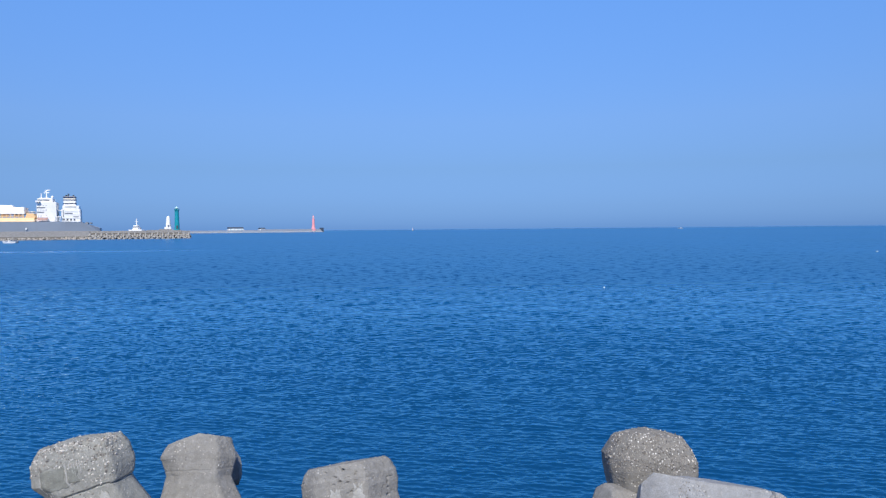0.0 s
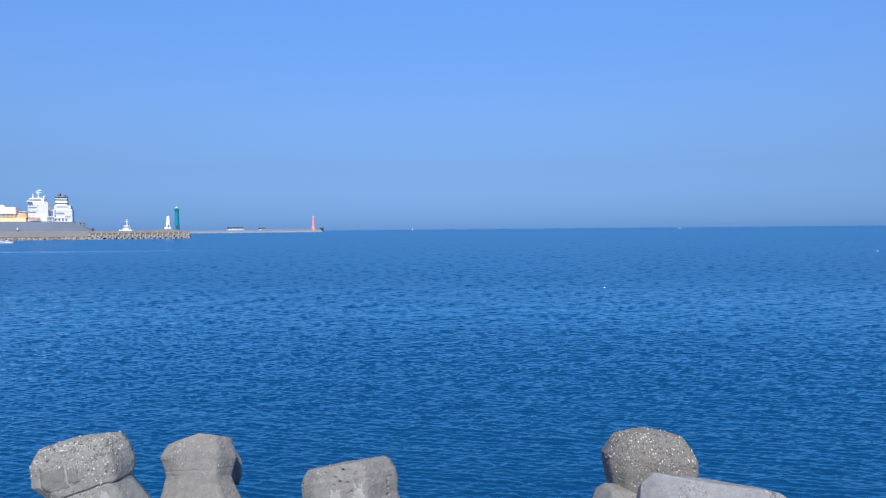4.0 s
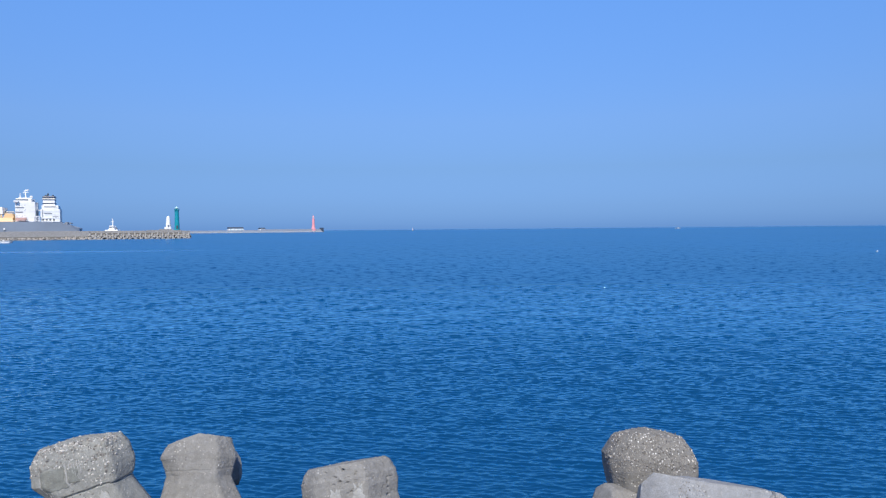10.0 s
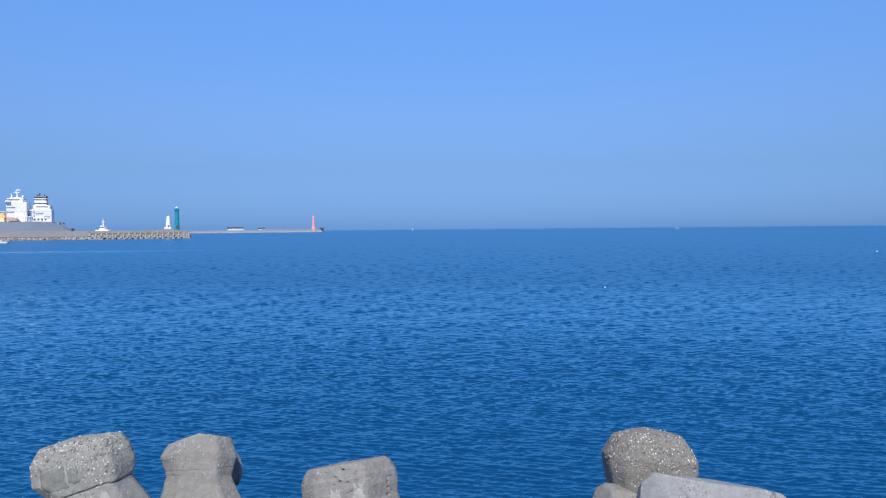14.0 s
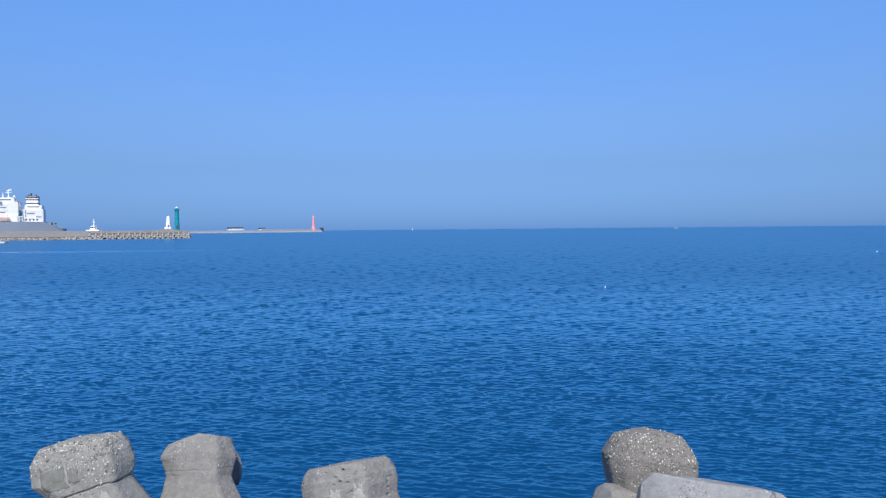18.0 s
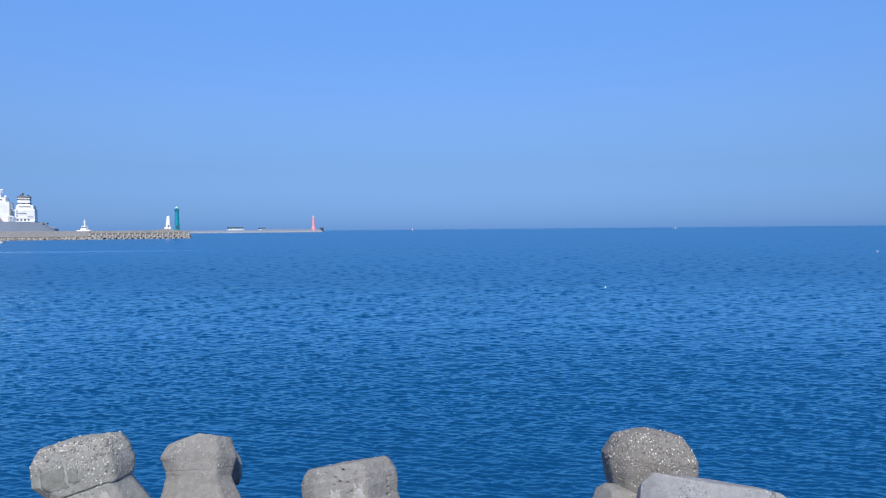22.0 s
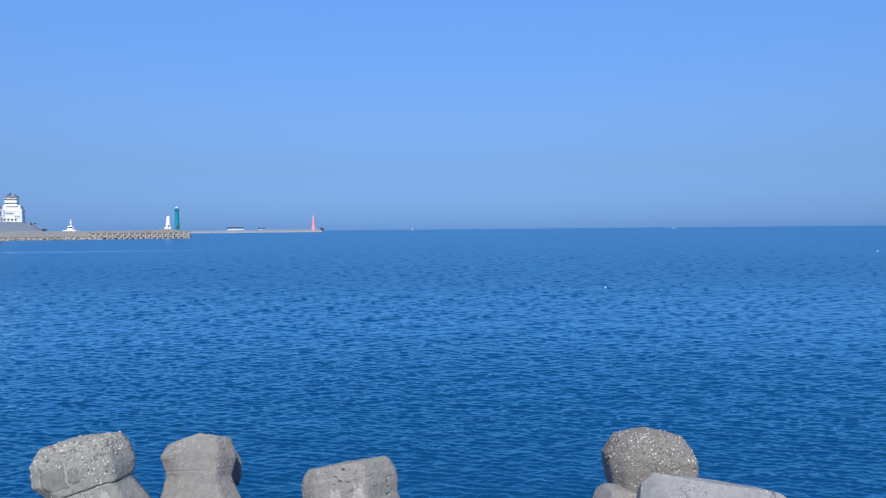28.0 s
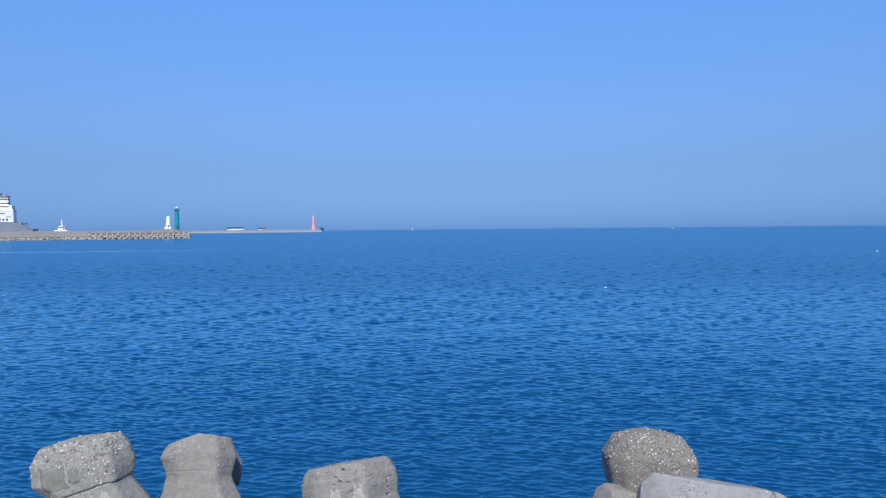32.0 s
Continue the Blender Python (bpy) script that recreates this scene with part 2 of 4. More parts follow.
def rings(bm, rows, cap=True):
    """Skin a list of rings, each a list of points of equal count."""
    vr = [[bm.verts.new(p) for p in row] for row in rows]
    n = len(vr[0])
    for a, b in zip(vr, vr[1:]):
        for i in range(n):
            bm.faces.new((a[i], a[(i + 1) % n], b[(i + 1) % n], b[i]))
    if cap:
        bm.faces.new(vr[0][::-1])
        bm.faces.new(vr[-1])
    return bm


def lathe(bm, profile, n=20, x=0.0, y=0.0):
    """Turn (radius, height) pairs round an upright axis."""
    rows = [[(x + r * math.cos(2 * math.pi * i / n), y + r * math.sin(2 * math.pi * i / n), z) for i in range(n)] for r, z in profile]
    return rings(bm, rows)


def rod(bm, a, b, r0, r1=None, n=8):
    a, b = Vector(a), Vector(b)
    r1 = r0 if r1 is None else r1
    d = (b - a).normalized()
    u = d.orthogonal().normalized()
    w = d.cross(u)
    rows = [[tuple(p + (u * math.cos(2 * math.pi * i / n) + w * math.sin(2 * math.pi * i / n)) * r) for i in range(n)] for p, r in ((a, r0), (b, r1))]
    return rings(bm, rows)


def thing(name, m, label, category, group=""):
    ob = new(name)
    ob.empty_display_size = 0.2
    ob.matrix_basis = m
    return tagged(ob, label, category, group)


# ---------------------------------------------------------------- sea and shore
# ripple steepness, and the slope of the longer waves by distance
RIPPLE = 0.0395
SEA_SLOPE = ((6.0, 10.0, 20.0, 30.0, 45.0, 60.0, 100.0, 200.0, 400.0), (0.09, 0.09, 0.085, 0.07, 0.045, 0.03, 0.012, 0.003, 0.0))


def sea_sheet():
    """One sheet of wind waves to the horizon, with smaller cells near the shore and longer waves farther out."""
    # rows close up towards the shore, columns fan out with the distance
    rows, y = [-9000.0, -3000.0, -800.0, -200.0, -60.0, -20.0, -6.0, 1.0, 4.0, 6.5, 8.0], 8.5
    while y < 4980.0:
        rows.append(y)
        y += max(0.02, 1.0e-4 * (y - 7.0) ** 2)
    ys = np.array(rows)
    us = np.arange(-0.82, 0.8201, 0.0023)
    wide = (np.maximum(ys, 6.5) + 2.0)[:, None]
    out = 0.82 * wide + np.array([0.0005, 0.002, 0.006, 0.015, 0.04, 0.1, 0.25, 0.5, 1.0])[None, :] * (6500.0 - 0.82 * wide)
    X = np.concatenate([-out[:, ::-1], us[None, :] * wide, out], axis=1)
    Y = np.repeat(ys[:, None], X.shape[1], axis=1)
    cell = np.maximum(np.gradient(X, axis=1) * 0.6, np.gradient(ys)[:, None])
    mid = len(us) // 2 + 9
    rng = np.random.RandomState(7)
    Z, R, GX, GY = np.zeros_like(X), np.zeros_like(X), np.zeros_like(X), np.zeros_like(X)
    # wind ripples, which die out where the cells grow too large for them
    count = 104
    for k in range(count):
        lam = 0.075 * (4.5 / 0.075) ** (k / (count - 1.0))
        ang = radians(-97) + rng.normal(0, 0.62 if lam < 0.3 else 0.8)
        kk = 2 * math.pi / lam
        steep = RIPPLE * (1.3 if lam < 0.2 else 1.0) * min(1.0, (0.19 / lam) ** 0.95) * rng.uniform(0.6, 1.4)
        amp = steep / kk
        live = np.nonzero(lam / (cell[:, mid] * 2.2) > 1.0)[0]
        if len(live) == 0:
            continue
        cut = slice(live[0], live[-1] + 1)
        ph = kk * (X[cut] * math.cos(ang) + Y[cut] * math.sin(ang)) + rng.uniform(0, 6.28)
        fade = np.clip(lam / (cell[cut] * 2.2) - 1.0, 0, 1)
        si, co = np.sin(ph) * fade, np.cos(ph) * fade
        Z[cut] += amp * si
        if lam < 0.7:
            R[cut] += amp * si
        GX[cut] += amp * math.cos(ang) * co
        GY[cut] += amp * math.sin(ang) * co
    # gusts: patches of livelier water
    gust = 0.85 + 0.3 * np.sin(X * 0.05 + 1.3 * np.sin(Y * 0.04)) * np.sin(Y * 0.085 + X * 0.017)
    Z *= gust
    # short-crested waves whose length and height grow with the distance from the shore
    D = np.maximum(Y - 3.5, 10.0)
    U, V = 1230.0 * X / D, 4920.0 / D + 49.2 * np.maximum(13.5 - Y, 0.0)
    field, group = np.zeros_like(X), np.zeros_like(X)
    for k in range(56):
        lu, lv = 26.0 * 4.5 ** rng.random(), 2.5 * 2.4 ** rng.random()
        field += lv * np.sin(6.2832 * (U / lu * rng.choice((-1, 1)) + V / lv) + rng.uniform(0, 6.28))
    for k in range(10):
        lu, lv = rng.uniform(70, 260), rng.uniform(9, 34)
        group += np.sin(6.2832 * (U / lu * rng.choice((-1, 1)) + V / lv) + rng.uniform(0, 6.28))
    sea_slope = np.interp(D, *SEA_SLOPE)
    inner = np.clip((0.80 - np.abs(X) / (np.maximum(Y, 6.5) + 2.0)) / 0.05, 0, 1)
    swell = sea_slope * D * D / (6.2832 * 4920.0) * field / math.sqrt(28.0) * np.exp(0.1 * group) * inner
    Z += swell
    R += swell
    # ripples lean over towards the shore, with short steep fronts
    verts = np.stack([X + GX * 0.25 * gust, Y + (GY * 0.25 - R * 0.5) * gust, Z], axis=-1).reshape(-1, 3)
    ny, nx = X.shape
    i = (np.arange(ny - 1)[:, None] * nx + np.arange(nx - 1)[None, :]).reshape(-1)
    quads = np.stack([i, i + 1, i + nx + 1, i + nx], axis=-1)
    me = bpy.data.meshes.new("water")
    me.vertices.add(len(verts))
    me.vertices.foreach_set("co", verts.astype(np.float32).reshape(-1))
    me.loops.add(len(quads) * 4)
    me.loops.foreach_set("vertex_index", quads.astype(np.int32).reshape(-1))
    me.polygons.add(len(quads))
    me.polygons.foreach_set("loop_start", np.arange(0, len(quads) * 4, 4, dtype=np.int32))
    me.update(calc_edges=True)
    me.polygons.foreach_set("use_smooth", np.ones(len(quads), dtype=bool))
    me.materials.append(SEA)
    me.validate()
    return tagged(new("water", me), "deep blue sea with small wind ripples under clear sky", "sea", kind="structure")


water = sea_sheet()

bm = bmesh.new()
box(bm, -70, 70, -40, 2.4, -3.0, 2.4, 0.05)
promenade = new("pavement", mesh_of("pavement", bm, CONCRETE_PALE))
tagged(promenade, "plain grey concrete promenade on top of the seawall", "pavement", kind="structure")


def mound():
    """The rubble slope that carries the armour blocks down into the water."""
    bm = bmesh.new()
    nx, ny = 90, 16
    grid = [[bm.verts.new((-70 + 140 * i / nx, 2.3 + 12.0 * j / ny, float(np.interp(2.3 + 12.0 * j / ny, (2.3, 4.0, 6.6, 8.0, 9.5, 14.3), (1.0, 0.85, 0.36, 0.14, -0.45, -3.4))) + 0.12 * noise.noise(Vector((i * 0.9, j * 0.8, 3.1))))) for i in range(nx + 1)] for j in range(ny + 1)]
    for j in range(ny):
        for i in range(nx):
            bm.faces.new((grid[j][i], grid[j][i + 1], grid[j + 1][i + 1], grid[j + 1][i]))
    return tagged(new("ground", mesh_of("ground", bm, STONE, True)), "grey rubble slope under the armour blocks", "rubble slope", kind="structure")


mound()


# ---------------------------------------------------------------- armour blocks on the shore
OCTAGON = tuple((45 * i, 1.0 if i % 2 == 0 else 1.06) for i in range(8))


def facet_radius(th, facets, sharp=44):
    """The outline of a faceted section by its polar angle: facets are (facing in degrees, distance)."""
    return sum(max(0.0, math.cos(th - radians(a)) / d) ** sharp for a, d in facets) ** (-1 / sharp)


def leg_surface(tip, axis, side, sections, facets=OCTAGON, groove=None, chip=0.5, seed=0, seam=None, roof=(0.0, 0.0, 0.0), pits=0.0, rut=0.05, rough=1.0):
    """The surface of a cast leg as a function of distance from the tip, share of the radius and angle.
    Sections: distance from the tip, half width across, half width deep, shift across; groove: distance, slope, second slope past the seam;
    roof: ridge across, fall to either side."""
    axis = Vector(axis).normalized()
    side = (Vector(side) - axis * Vector(side).dot(axis)).normalized()
    deep = axis.cross(side)
    tip = Vector(tip)
    ss, ax, ay, cx = ([v[i] if i < len(v) else 0.0 for v in sections] for i in range(4))
    turns = [facet_radius(2 * math.pi * i / 720, facets) for i in range(721)]

    def place(s, fr, th, lift=0.0):
        wx, wy, mx = float(np.interp(s, ss, ax)), float(np.interp(s, ss, ay)), float(np.interp(s, ss, cx))
        at = (th % (2 * math.pi)) / (2 * math.pi) * 720
        r = turns[int(at)] + (turns[min(720, int(at) + 1)] - turns[int(at)]) * (at - int(at))
        gap = ((th - seam + math.pi) % (2 * math.pi) - math.pi) if seam is not None else -1.0
        if groove is not None:
            u = math.cos(th) * wx
            line = groove[0] + u * (groove[1] if gap < 0 else groove[2]) + 0.012 * noise.noise(Vector((u * 9, seed, 2.2)))
            r -= rut * math.exp(-((s - line) / 0.0075) ** 2) * (0.7 + 0.5 * noise.noise(Vector((th * 5, seed, 0.7))))
        if seam is not None:
            r -= 0.03 * math.exp(-(gap / 0.013) ** 2) * (0.5 + 0.5 * math.sin(9 * s + seed))
        u = mx + math.cos(th) * wx * r * fr
        fall = (max(0.0, roof[0] - u) * roof[1] + max(0.0, u - roof[0]) * roof[2]) * max(0.0, 1 - max(s, 0.0) / 0.3)
        p = tip - axis * (s + fall) + side * u + deep * (math.sin(th) * wy * r * fr)
        out = (side * math.cos(th) + deep * math.sin(th)) * (0.4 + 0.6 * fr) + axis * (1 - fr)
        q = p + Vector((seed * 3.7, seed * 1.3, seed * 2.1))
        wear = max(0.0, 1.0 - s / 0.24) * chip
        d = rough * (0.007 * noise.noise(q * 2.2) + 0.004 * noise.noise(q * 7) + 0.0025 * noise.noise(q * 26))
        d += wear * (0.024 * noise.noise(q * 9) + 0.016 * noise.noise(q * 24) + 0.010 * abs(noise.noise(q * 48)) - 0.008)
        if pits:
            d -= pits * max(0.0, noise.noise(q * 30) - 0.3) * max(0.0, noise.noise(q * 3.1) + 0.25) * 0.35
        return p + out.normalized() * (d + lift)
    return place


def leg(bm, place, total, fine=1.0, both=False):
    """The skin of a cast leg, closed over its worn tip."""
    n, steps = int(260 * fine), int(210 * fine)
    turns = [2 * math.pi * j / n for j in range(n)]
    rows = [[tuple(place(-0.012 * (1 - fr), fr, th)) for th in turns] for fr in [0.03 + 0.95 * (i / 30) for i in range(31)]]
    rows += [[tuple(place(total * k / steps, 1.0, th)) for th in turns] for k in range(steps + 1)]
    if both:
        rows += [[tuple(place(total, fr, th)) for th in turns] for fr in (0.9, 0.75, 0.55, 0.3, 0.05)]
    return rings(bm, rows)


def stub(owner, tip, axis, side, sections, mat, seed, fine=0.4, facets=OCTAGON):
    place = leg_surface(tip, axis, side, sections, facets, None, 0.3, seed)
    return part("leg", leg(bmesh.new(), place, sections[-1][0], fine), mat, owner, "", True)


def patch(place, s0, s1, th0, th1, rag=0.15, seed=0, lift=0.005, n=26):
    """A thin skin of mortar on a leg, with ragged edges."""
    bm = bmesh.new()
    grid = []
    for i in range(n + 1):
        row = []
        for j in range(n + 1):
            a, b = i / n * 2 - 1, j / n * 2 - 1
            a *= 1 + rag * noise.noise(Vector((b * 3, seed, 0.3)))
            b *= 1 + rag * noise.noise(Vector((a * 3, seed, 7.7)))
            edge = max(abs(i / n * 2 - 1), abs(j / n * 2 - 1)) > 0.95
            row.append(bm.verts.new(place((s0 + s1) / 2 + a * (s1 - s0) / 2, 1.0, (th0 + th1) / 2 + b * (th1 - th0) / 2, -0.006 if edge else lift)))
        grid.append(row)
    for i in range(n):
        for j in range(n):
            bm.faces.new((grid[i][j], grid[i][j + 1], grid[i + 1][j + 1], grid[i + 1][j]))
    return bm


def pebbles(parent, place, zones, seed, mat, size=(0.004, 0.017)):
    """Stones laid bare in the worn skin of a leg, one joined part. Zones: count, distances from the tip, angles, crowding towards the tip;
    a zone that begins above the tip lies on the end face."""
    rng = random.Random(seed)
    bm = bmesh.new()
    for count, s0, s1, a0, a1, crowd in zones:
        for _ in range(count):
            th = 1.5 * math.pi + rng.uniform(a0, a1)
            s = size[0] + (size[1] - size[0]) * rng.random() ** 2.4
            fr = math.sqrt(rng.random()) if s0 < 0 else 1.0
            p = place(0.0 if s0 < 0 else s0 + (s1 - s0) * rng.random() ** crowd, fr, th, -s * 0.35)
            tilt = Euler((rng.uniform(0, 6), rng.uniform(0, 6), rng.uniform(0, 6))).to_matrix()
            form = (rng.uniform(0.7, 1.5), rng.uniform(0.6, 1.1), rng.uniform(0.45, 0.7))
            for v in bmesh.ops.create_icosphere(bm, subdivisions=1, radius=s)["verts"]:
                v.co = tilt @ Vector((v.co.x * form[0], v.co.y * form[1], v.co.z * form[2])) + p
    return tagged(part("exposed_gravel", bm, mat, parent, "pale and dark stones laid bare by wear"), kind="stuff")


def armour_block(tip, axis, sections, label, facets, feet=(20, 140, 260), core=1.05, mat=None, stone=(0.004, 0.017), gravel_mat=None, zones=(), skins=(), seam=None, seed=0, side=None, both=False, **form):
    ob = thing("armour_block", Matrix.Translation((0, 0, 0)), label, "armour block", "concrete armour blocks along the shore")
    if side is None:
        # leaning: degrees to the left and towards the promenade, in the block's own frame
        away = Vector((tip[0], tip[1], 0)).normalized()
        side = Vector((away.y, -away.x, 0))
        axis = -side * math.sin(radians(axis[0])) - away * math.sin(radians(axis[1])) + Vector((0, 0, math.cos(radians(axis[0])) * math.cos(radians(axis[1]))))
    axis = Vector(axis).normalized()
    at = None if seam is None else 1.5 * math.pi + seam
    place = leg_surface(tip, axis, side, sections, facets, seam=at, seed=seed, **form)
    part("leg", leg(bmesh.new(), place, sections[-1][0], both=both), mat, ob, "", True)
    for s0, s1, a0, a1, rag, skin, word in skins:
        part("mortar_patch", patch(place, s0, s1, 1.5 * math.pi + a0, 1.5 * math.pi + a1, rag, seed + s0), skin, ob, word, True)
    hub = Vector(tip) - axis * core
    for a in feet:
        out = Vector((math.cos(radians(a)), math.sin(radians(a)), -0.62)).normalized()
        stub(ob, hub + out * 1.05, out, (0, 0, 1), [(0, 0.24, 0.24), (0.06, 0.32, 0.32), (0.35, 0.36, 0.36), (1.05, 0.46, 0.46)], mat, seed + a, 0.2)
    if zones:
        pebbles(ob, place, zones, seed + 5, gravel_mat or PEBBLE, stone)
    return ob


# broad head with a pebbly crown, mortar patch and an uneven casting joint
armour_block((-3.49, 6.7, 2.008), (8, -9),
             [(0, 0.36, 0.31, -0.04), (0.05, 0.395, 0.36, -0.05), (0.14, 0.43, 0.39, -0.055), (0.26, 0.445, 0.402, -0.05), (0.32, 0.448, 0.405, -0.055), (0.42, 0.395, 0.405, -0.03), (0.47, 0.37, 0.40, -0.025), (0.74, 0.44, 0.43, 0.02), (1.24, 0.60, 0.56, 0.10)],
             "grey concrete armour block with a chipped pebbly top", ((270, 0.80), (316, 0.93), (0, 1.0), (50, 0.95), (90, 0.8), (135, 0.95), (180, 1.0), (216, 1.05)), mat=CONCRETE_LIGHT,
             groove=(0.445, -0.06, 0.0), seam=0.50, rut=0.075, chip=0.9, seed=1, roof=(-0.05, 0.04, 0.13), pits=0.1, stone=(0.003, 0.0165), gravel_mat=PEBBLE_PALE,
             zones=((420, -1, 0, -3.14, 3.14, 1), (800, 0.0, 0.22, -1.3, 1.1, 1.8), (170, 0.12, 0.42, -0.1, 0.6, 1), (30, 0.2, 0.45, -1.2, 0.9, 1), (150, 0.47, 0.75, -0.7, 0.05, 1), (40, 0.5, 0.75, 0.2, 0.9, 1)),
             skins=((0.175, 0.375, -0.88, -0.42, 0.14, CONCRETE_GREEN, "greenish mortar patch"), (0.21, 0.345, -0.37, -0.16, 0.3, CONCRETE_GREEN, "greenish mortar patch"),
                    (0.16, 0.375, -0.412, -0.378, 0.4, CONCRETE_LIME, "pale lime streak"), (0.19, 0.38, -0.91, -0.885, 0.5, CONCRETE_LIME, "pale lime streak"),
                    *((0.165 + 0.012 * (k % 3), 0.21 + 0.022 * ((k * 2) % 5), a, a + 0.018, 0.5, CONCRETE_LIME, "pale lime streak") for k, a in enumerate((-0.33, -0.27, -0.22, -0.15, -0.09, -0.03))),
                    (0.50, 0.78, 0.15, 0.36, 0.35, CONCRETE_LIME, "pale lime stain")))
# smooth head with a low ridge and a narrow neck
neck = armour_block((-2.85, 8.0, 1.64), (-6, -18),
                    [(0, 0.34, 0.32, 0.02), (0.03, 0.353, 0.34, 0.02), (0.20, 0.406, 0.38, 0.02), (0.26, 0.41, 0.382, 0.025), (0.40, 0.364, 0.385, 0.04), (0.46, 0.35, 0.385, 0.045), (0.53, 0.37, 0.39, 0.055), (0.74, 0.45, 0.43, 0.095), (1.2, 0.60, 0.57, 0.14)],
                    "smooth grey concrete armour block with a peaked top and narrow neck", ((268, 0.86), (312, 0.99), (0, 1.0), (50, 0.97), (90, 0.86), (130, 0.97), (180, 1.0), (222, 0.99)), mat=CONCRETE_TAN,
                    groove=(0.40, -0.02, -0.10), seam=0.42, chip=0.4, seed=2, roof=(0.0, 0.36, 0.11), rut=0.014, pits=0.05, stone=(0.003, 0.010), gravel_mat=PEBBLE_PALE,
                    zones=((50, -1, 0, -3.14, 3.14, 1), (34, 0.06, 0.16, -1.1, -0.5, 1), (46, 0.15, 0.45, 0.0, 0.75, 1), (60, 0.42, 0.75, -0.5, 0.9, 1)))
# low sloping head, pitted on its face
armour_block((-1.02, 7.2, 1.565), (7, -17),
             [(0, 0.40, 0.38, 0.0), (0.04, 0.445, 0.42, 0.0), (0.14, 0.49, 0.455, 0.0), (0.24, 0.493, 0.46, 0.0), (0.36, 0.475, 0.45, -0.005), (1.2, 0.58, 0.58, 0.04)],
             "grey concrete armour block with pitted sloping top", ((256, 0.84), (317, 0.89), (0, 1.0), (45, 0.95), (90, 0.84), (135, 0.95), (180, 1.0), (215, 0.98)), mat=CONCRETE_TAN,
             chip=0.45, seed=3, pits=0.4, rough=0.6, stone=(0.003, 0.011),
             zones=((60, -1, 0, -3.14, 3.14, 1), (46, 0.1, 0.4, -1.1, -0.45, 1), (40, 0.04, 0.4, -0.3, 0.05, 1), (16, 0.18, 0.22, 0.1, 0.9, 1)),
             skins=((0.24, 0.44, -0.55, -0.22, 0.5, CONCRETE_LIME, "pale lime stain"), (0.22, 0.44, 0.02, 0.28, 0.5, CONCRETE_LIME, "pale lime stain")))
# coarse gravelly head, smoother low on its face
gravelly = armour_block((2.255, 7.6, 1.757), (-0.5, -8),
                        [(0, 0.35, 0.30, -0.01), (0.04, 0.385, 0.36, -0.01), (0.14, 0.44, 0.42, 0.0), (0.27, 0.492, 0.46, 0.0), (0.40, 0.49, 0.455, 0.01), (0.56, 0.46, 0.43, 0.015), (0.72, 0.425, 0.41, 0.02), (0.85, 0.43, 0.42, 0.0), (1.3, 0.5, 0.5, -0.05)],
                        "brownish grey concrete armour block with coarse exposed gravel", ((265, 0.86), (308, 0.93), (0, 1.0), (45, 0.95), (90, 0.86), (135, 0.95), (196, 0.95), (232, 0.95)), (80, 200, 320), mat=CONCRETE_BROWN,
                        chip=0.6, seed=4, roof=(-0.06, 0.20, 0.12), pits=0.1, stone=(0.005, 0.018),
                        zones=((420, -1, 0, -3.14, 3.14, 1), (1350, 0.0, 0.37, -1.4, 1.4, 0.95), (60, 0.36, 0.56, -1.2, 1.0, 1.5), (34, 0.4, 0.7, -1.0, -0.6, 1)))
stub(gravelly, (1.63, 7.2, 1.10), (-0.8, -0.3, 0.42), (0, 0, 1), [(0, 0.17, 0.17), (0.03, 0.22, 0.22), (0.4, 0.27, 0.27), (0.9, 0.33, 0.33)], CONCRETE, 13)
stub(neck, (-2.565, 8.62, 1.06), (1.0, 0.5, 0.05), (0, 0, 1), [(0, 0.13, 0.13), (0.05, 0.20, 0.20), (0.3, 0.22, 0.22), (0.42, 0.22, 0.22)], CONCRETE, 15)
# pale leg of a block that lies on its side
lying = armour_block((3.13, 6.3, 1.185), (math.cos(radians(8)), -0.06, -math.sin(radians(8))),
                     [(0, 0.22, 0.22), (0.05, 0.31, 0.31), (0.15, 0.385, 0.385), (0.215, 0.395, 0.395), (0.235, 0.36, 0.36), (0.26, 0.40, 0.40), (0.88, 0.405, 0.405), (1.28, 0.385, 0.15), (1.37, 0.26, 0.08)],
                     "pale grey concrete armour block lying on its side", ((60, 0.86), (112, 0.95), (165, 1.0), (215, 1.0), (260, 1.0), (305, 0.95), (346, 0.89)), (), mat=CONCRETE_SMOOTH, side=(0, 0, 1), both=True, chip=0.35, seed=6, pits=0.35, stone=(0.003, 0.011),
                     zones=((90, 0.97, 1.07, 1.8, 2.9, 1), (60, 0.05, 1.1, 0.6, 3.6, 1), (50, 0.0, 0.2, 0.6, 3.6, 1)))
stub(lying, (2.3, 5.2, 0.35), (-0.25, -0.75, -0.7), (1, 0, 0), [(0, 0.25, 0.25), (0.06, 0.34, 0.34), (0.4, 0.38, 0.38), (1.25, 0.42, 0.42)], CONCRETE_SMOOTH, 7)
stub(lying, (2.9, 6.9, -0.3), (0.2, 0.35, -0.9), (1, 0, 0), [(0, 0.25, 0.25), (0.06, 0.34, 0.34), (0.4, 0.38, 0.38), (1.25, 0.42, 0.42)], CONCRETE_SMOOTH, 8)


# ---------------------------------------------------------------- near breakwater
PIER = pose(-144.0, 387.0, 0.4, 0, 0, 22.5) @ Matrix.Scale(0.9, 4)


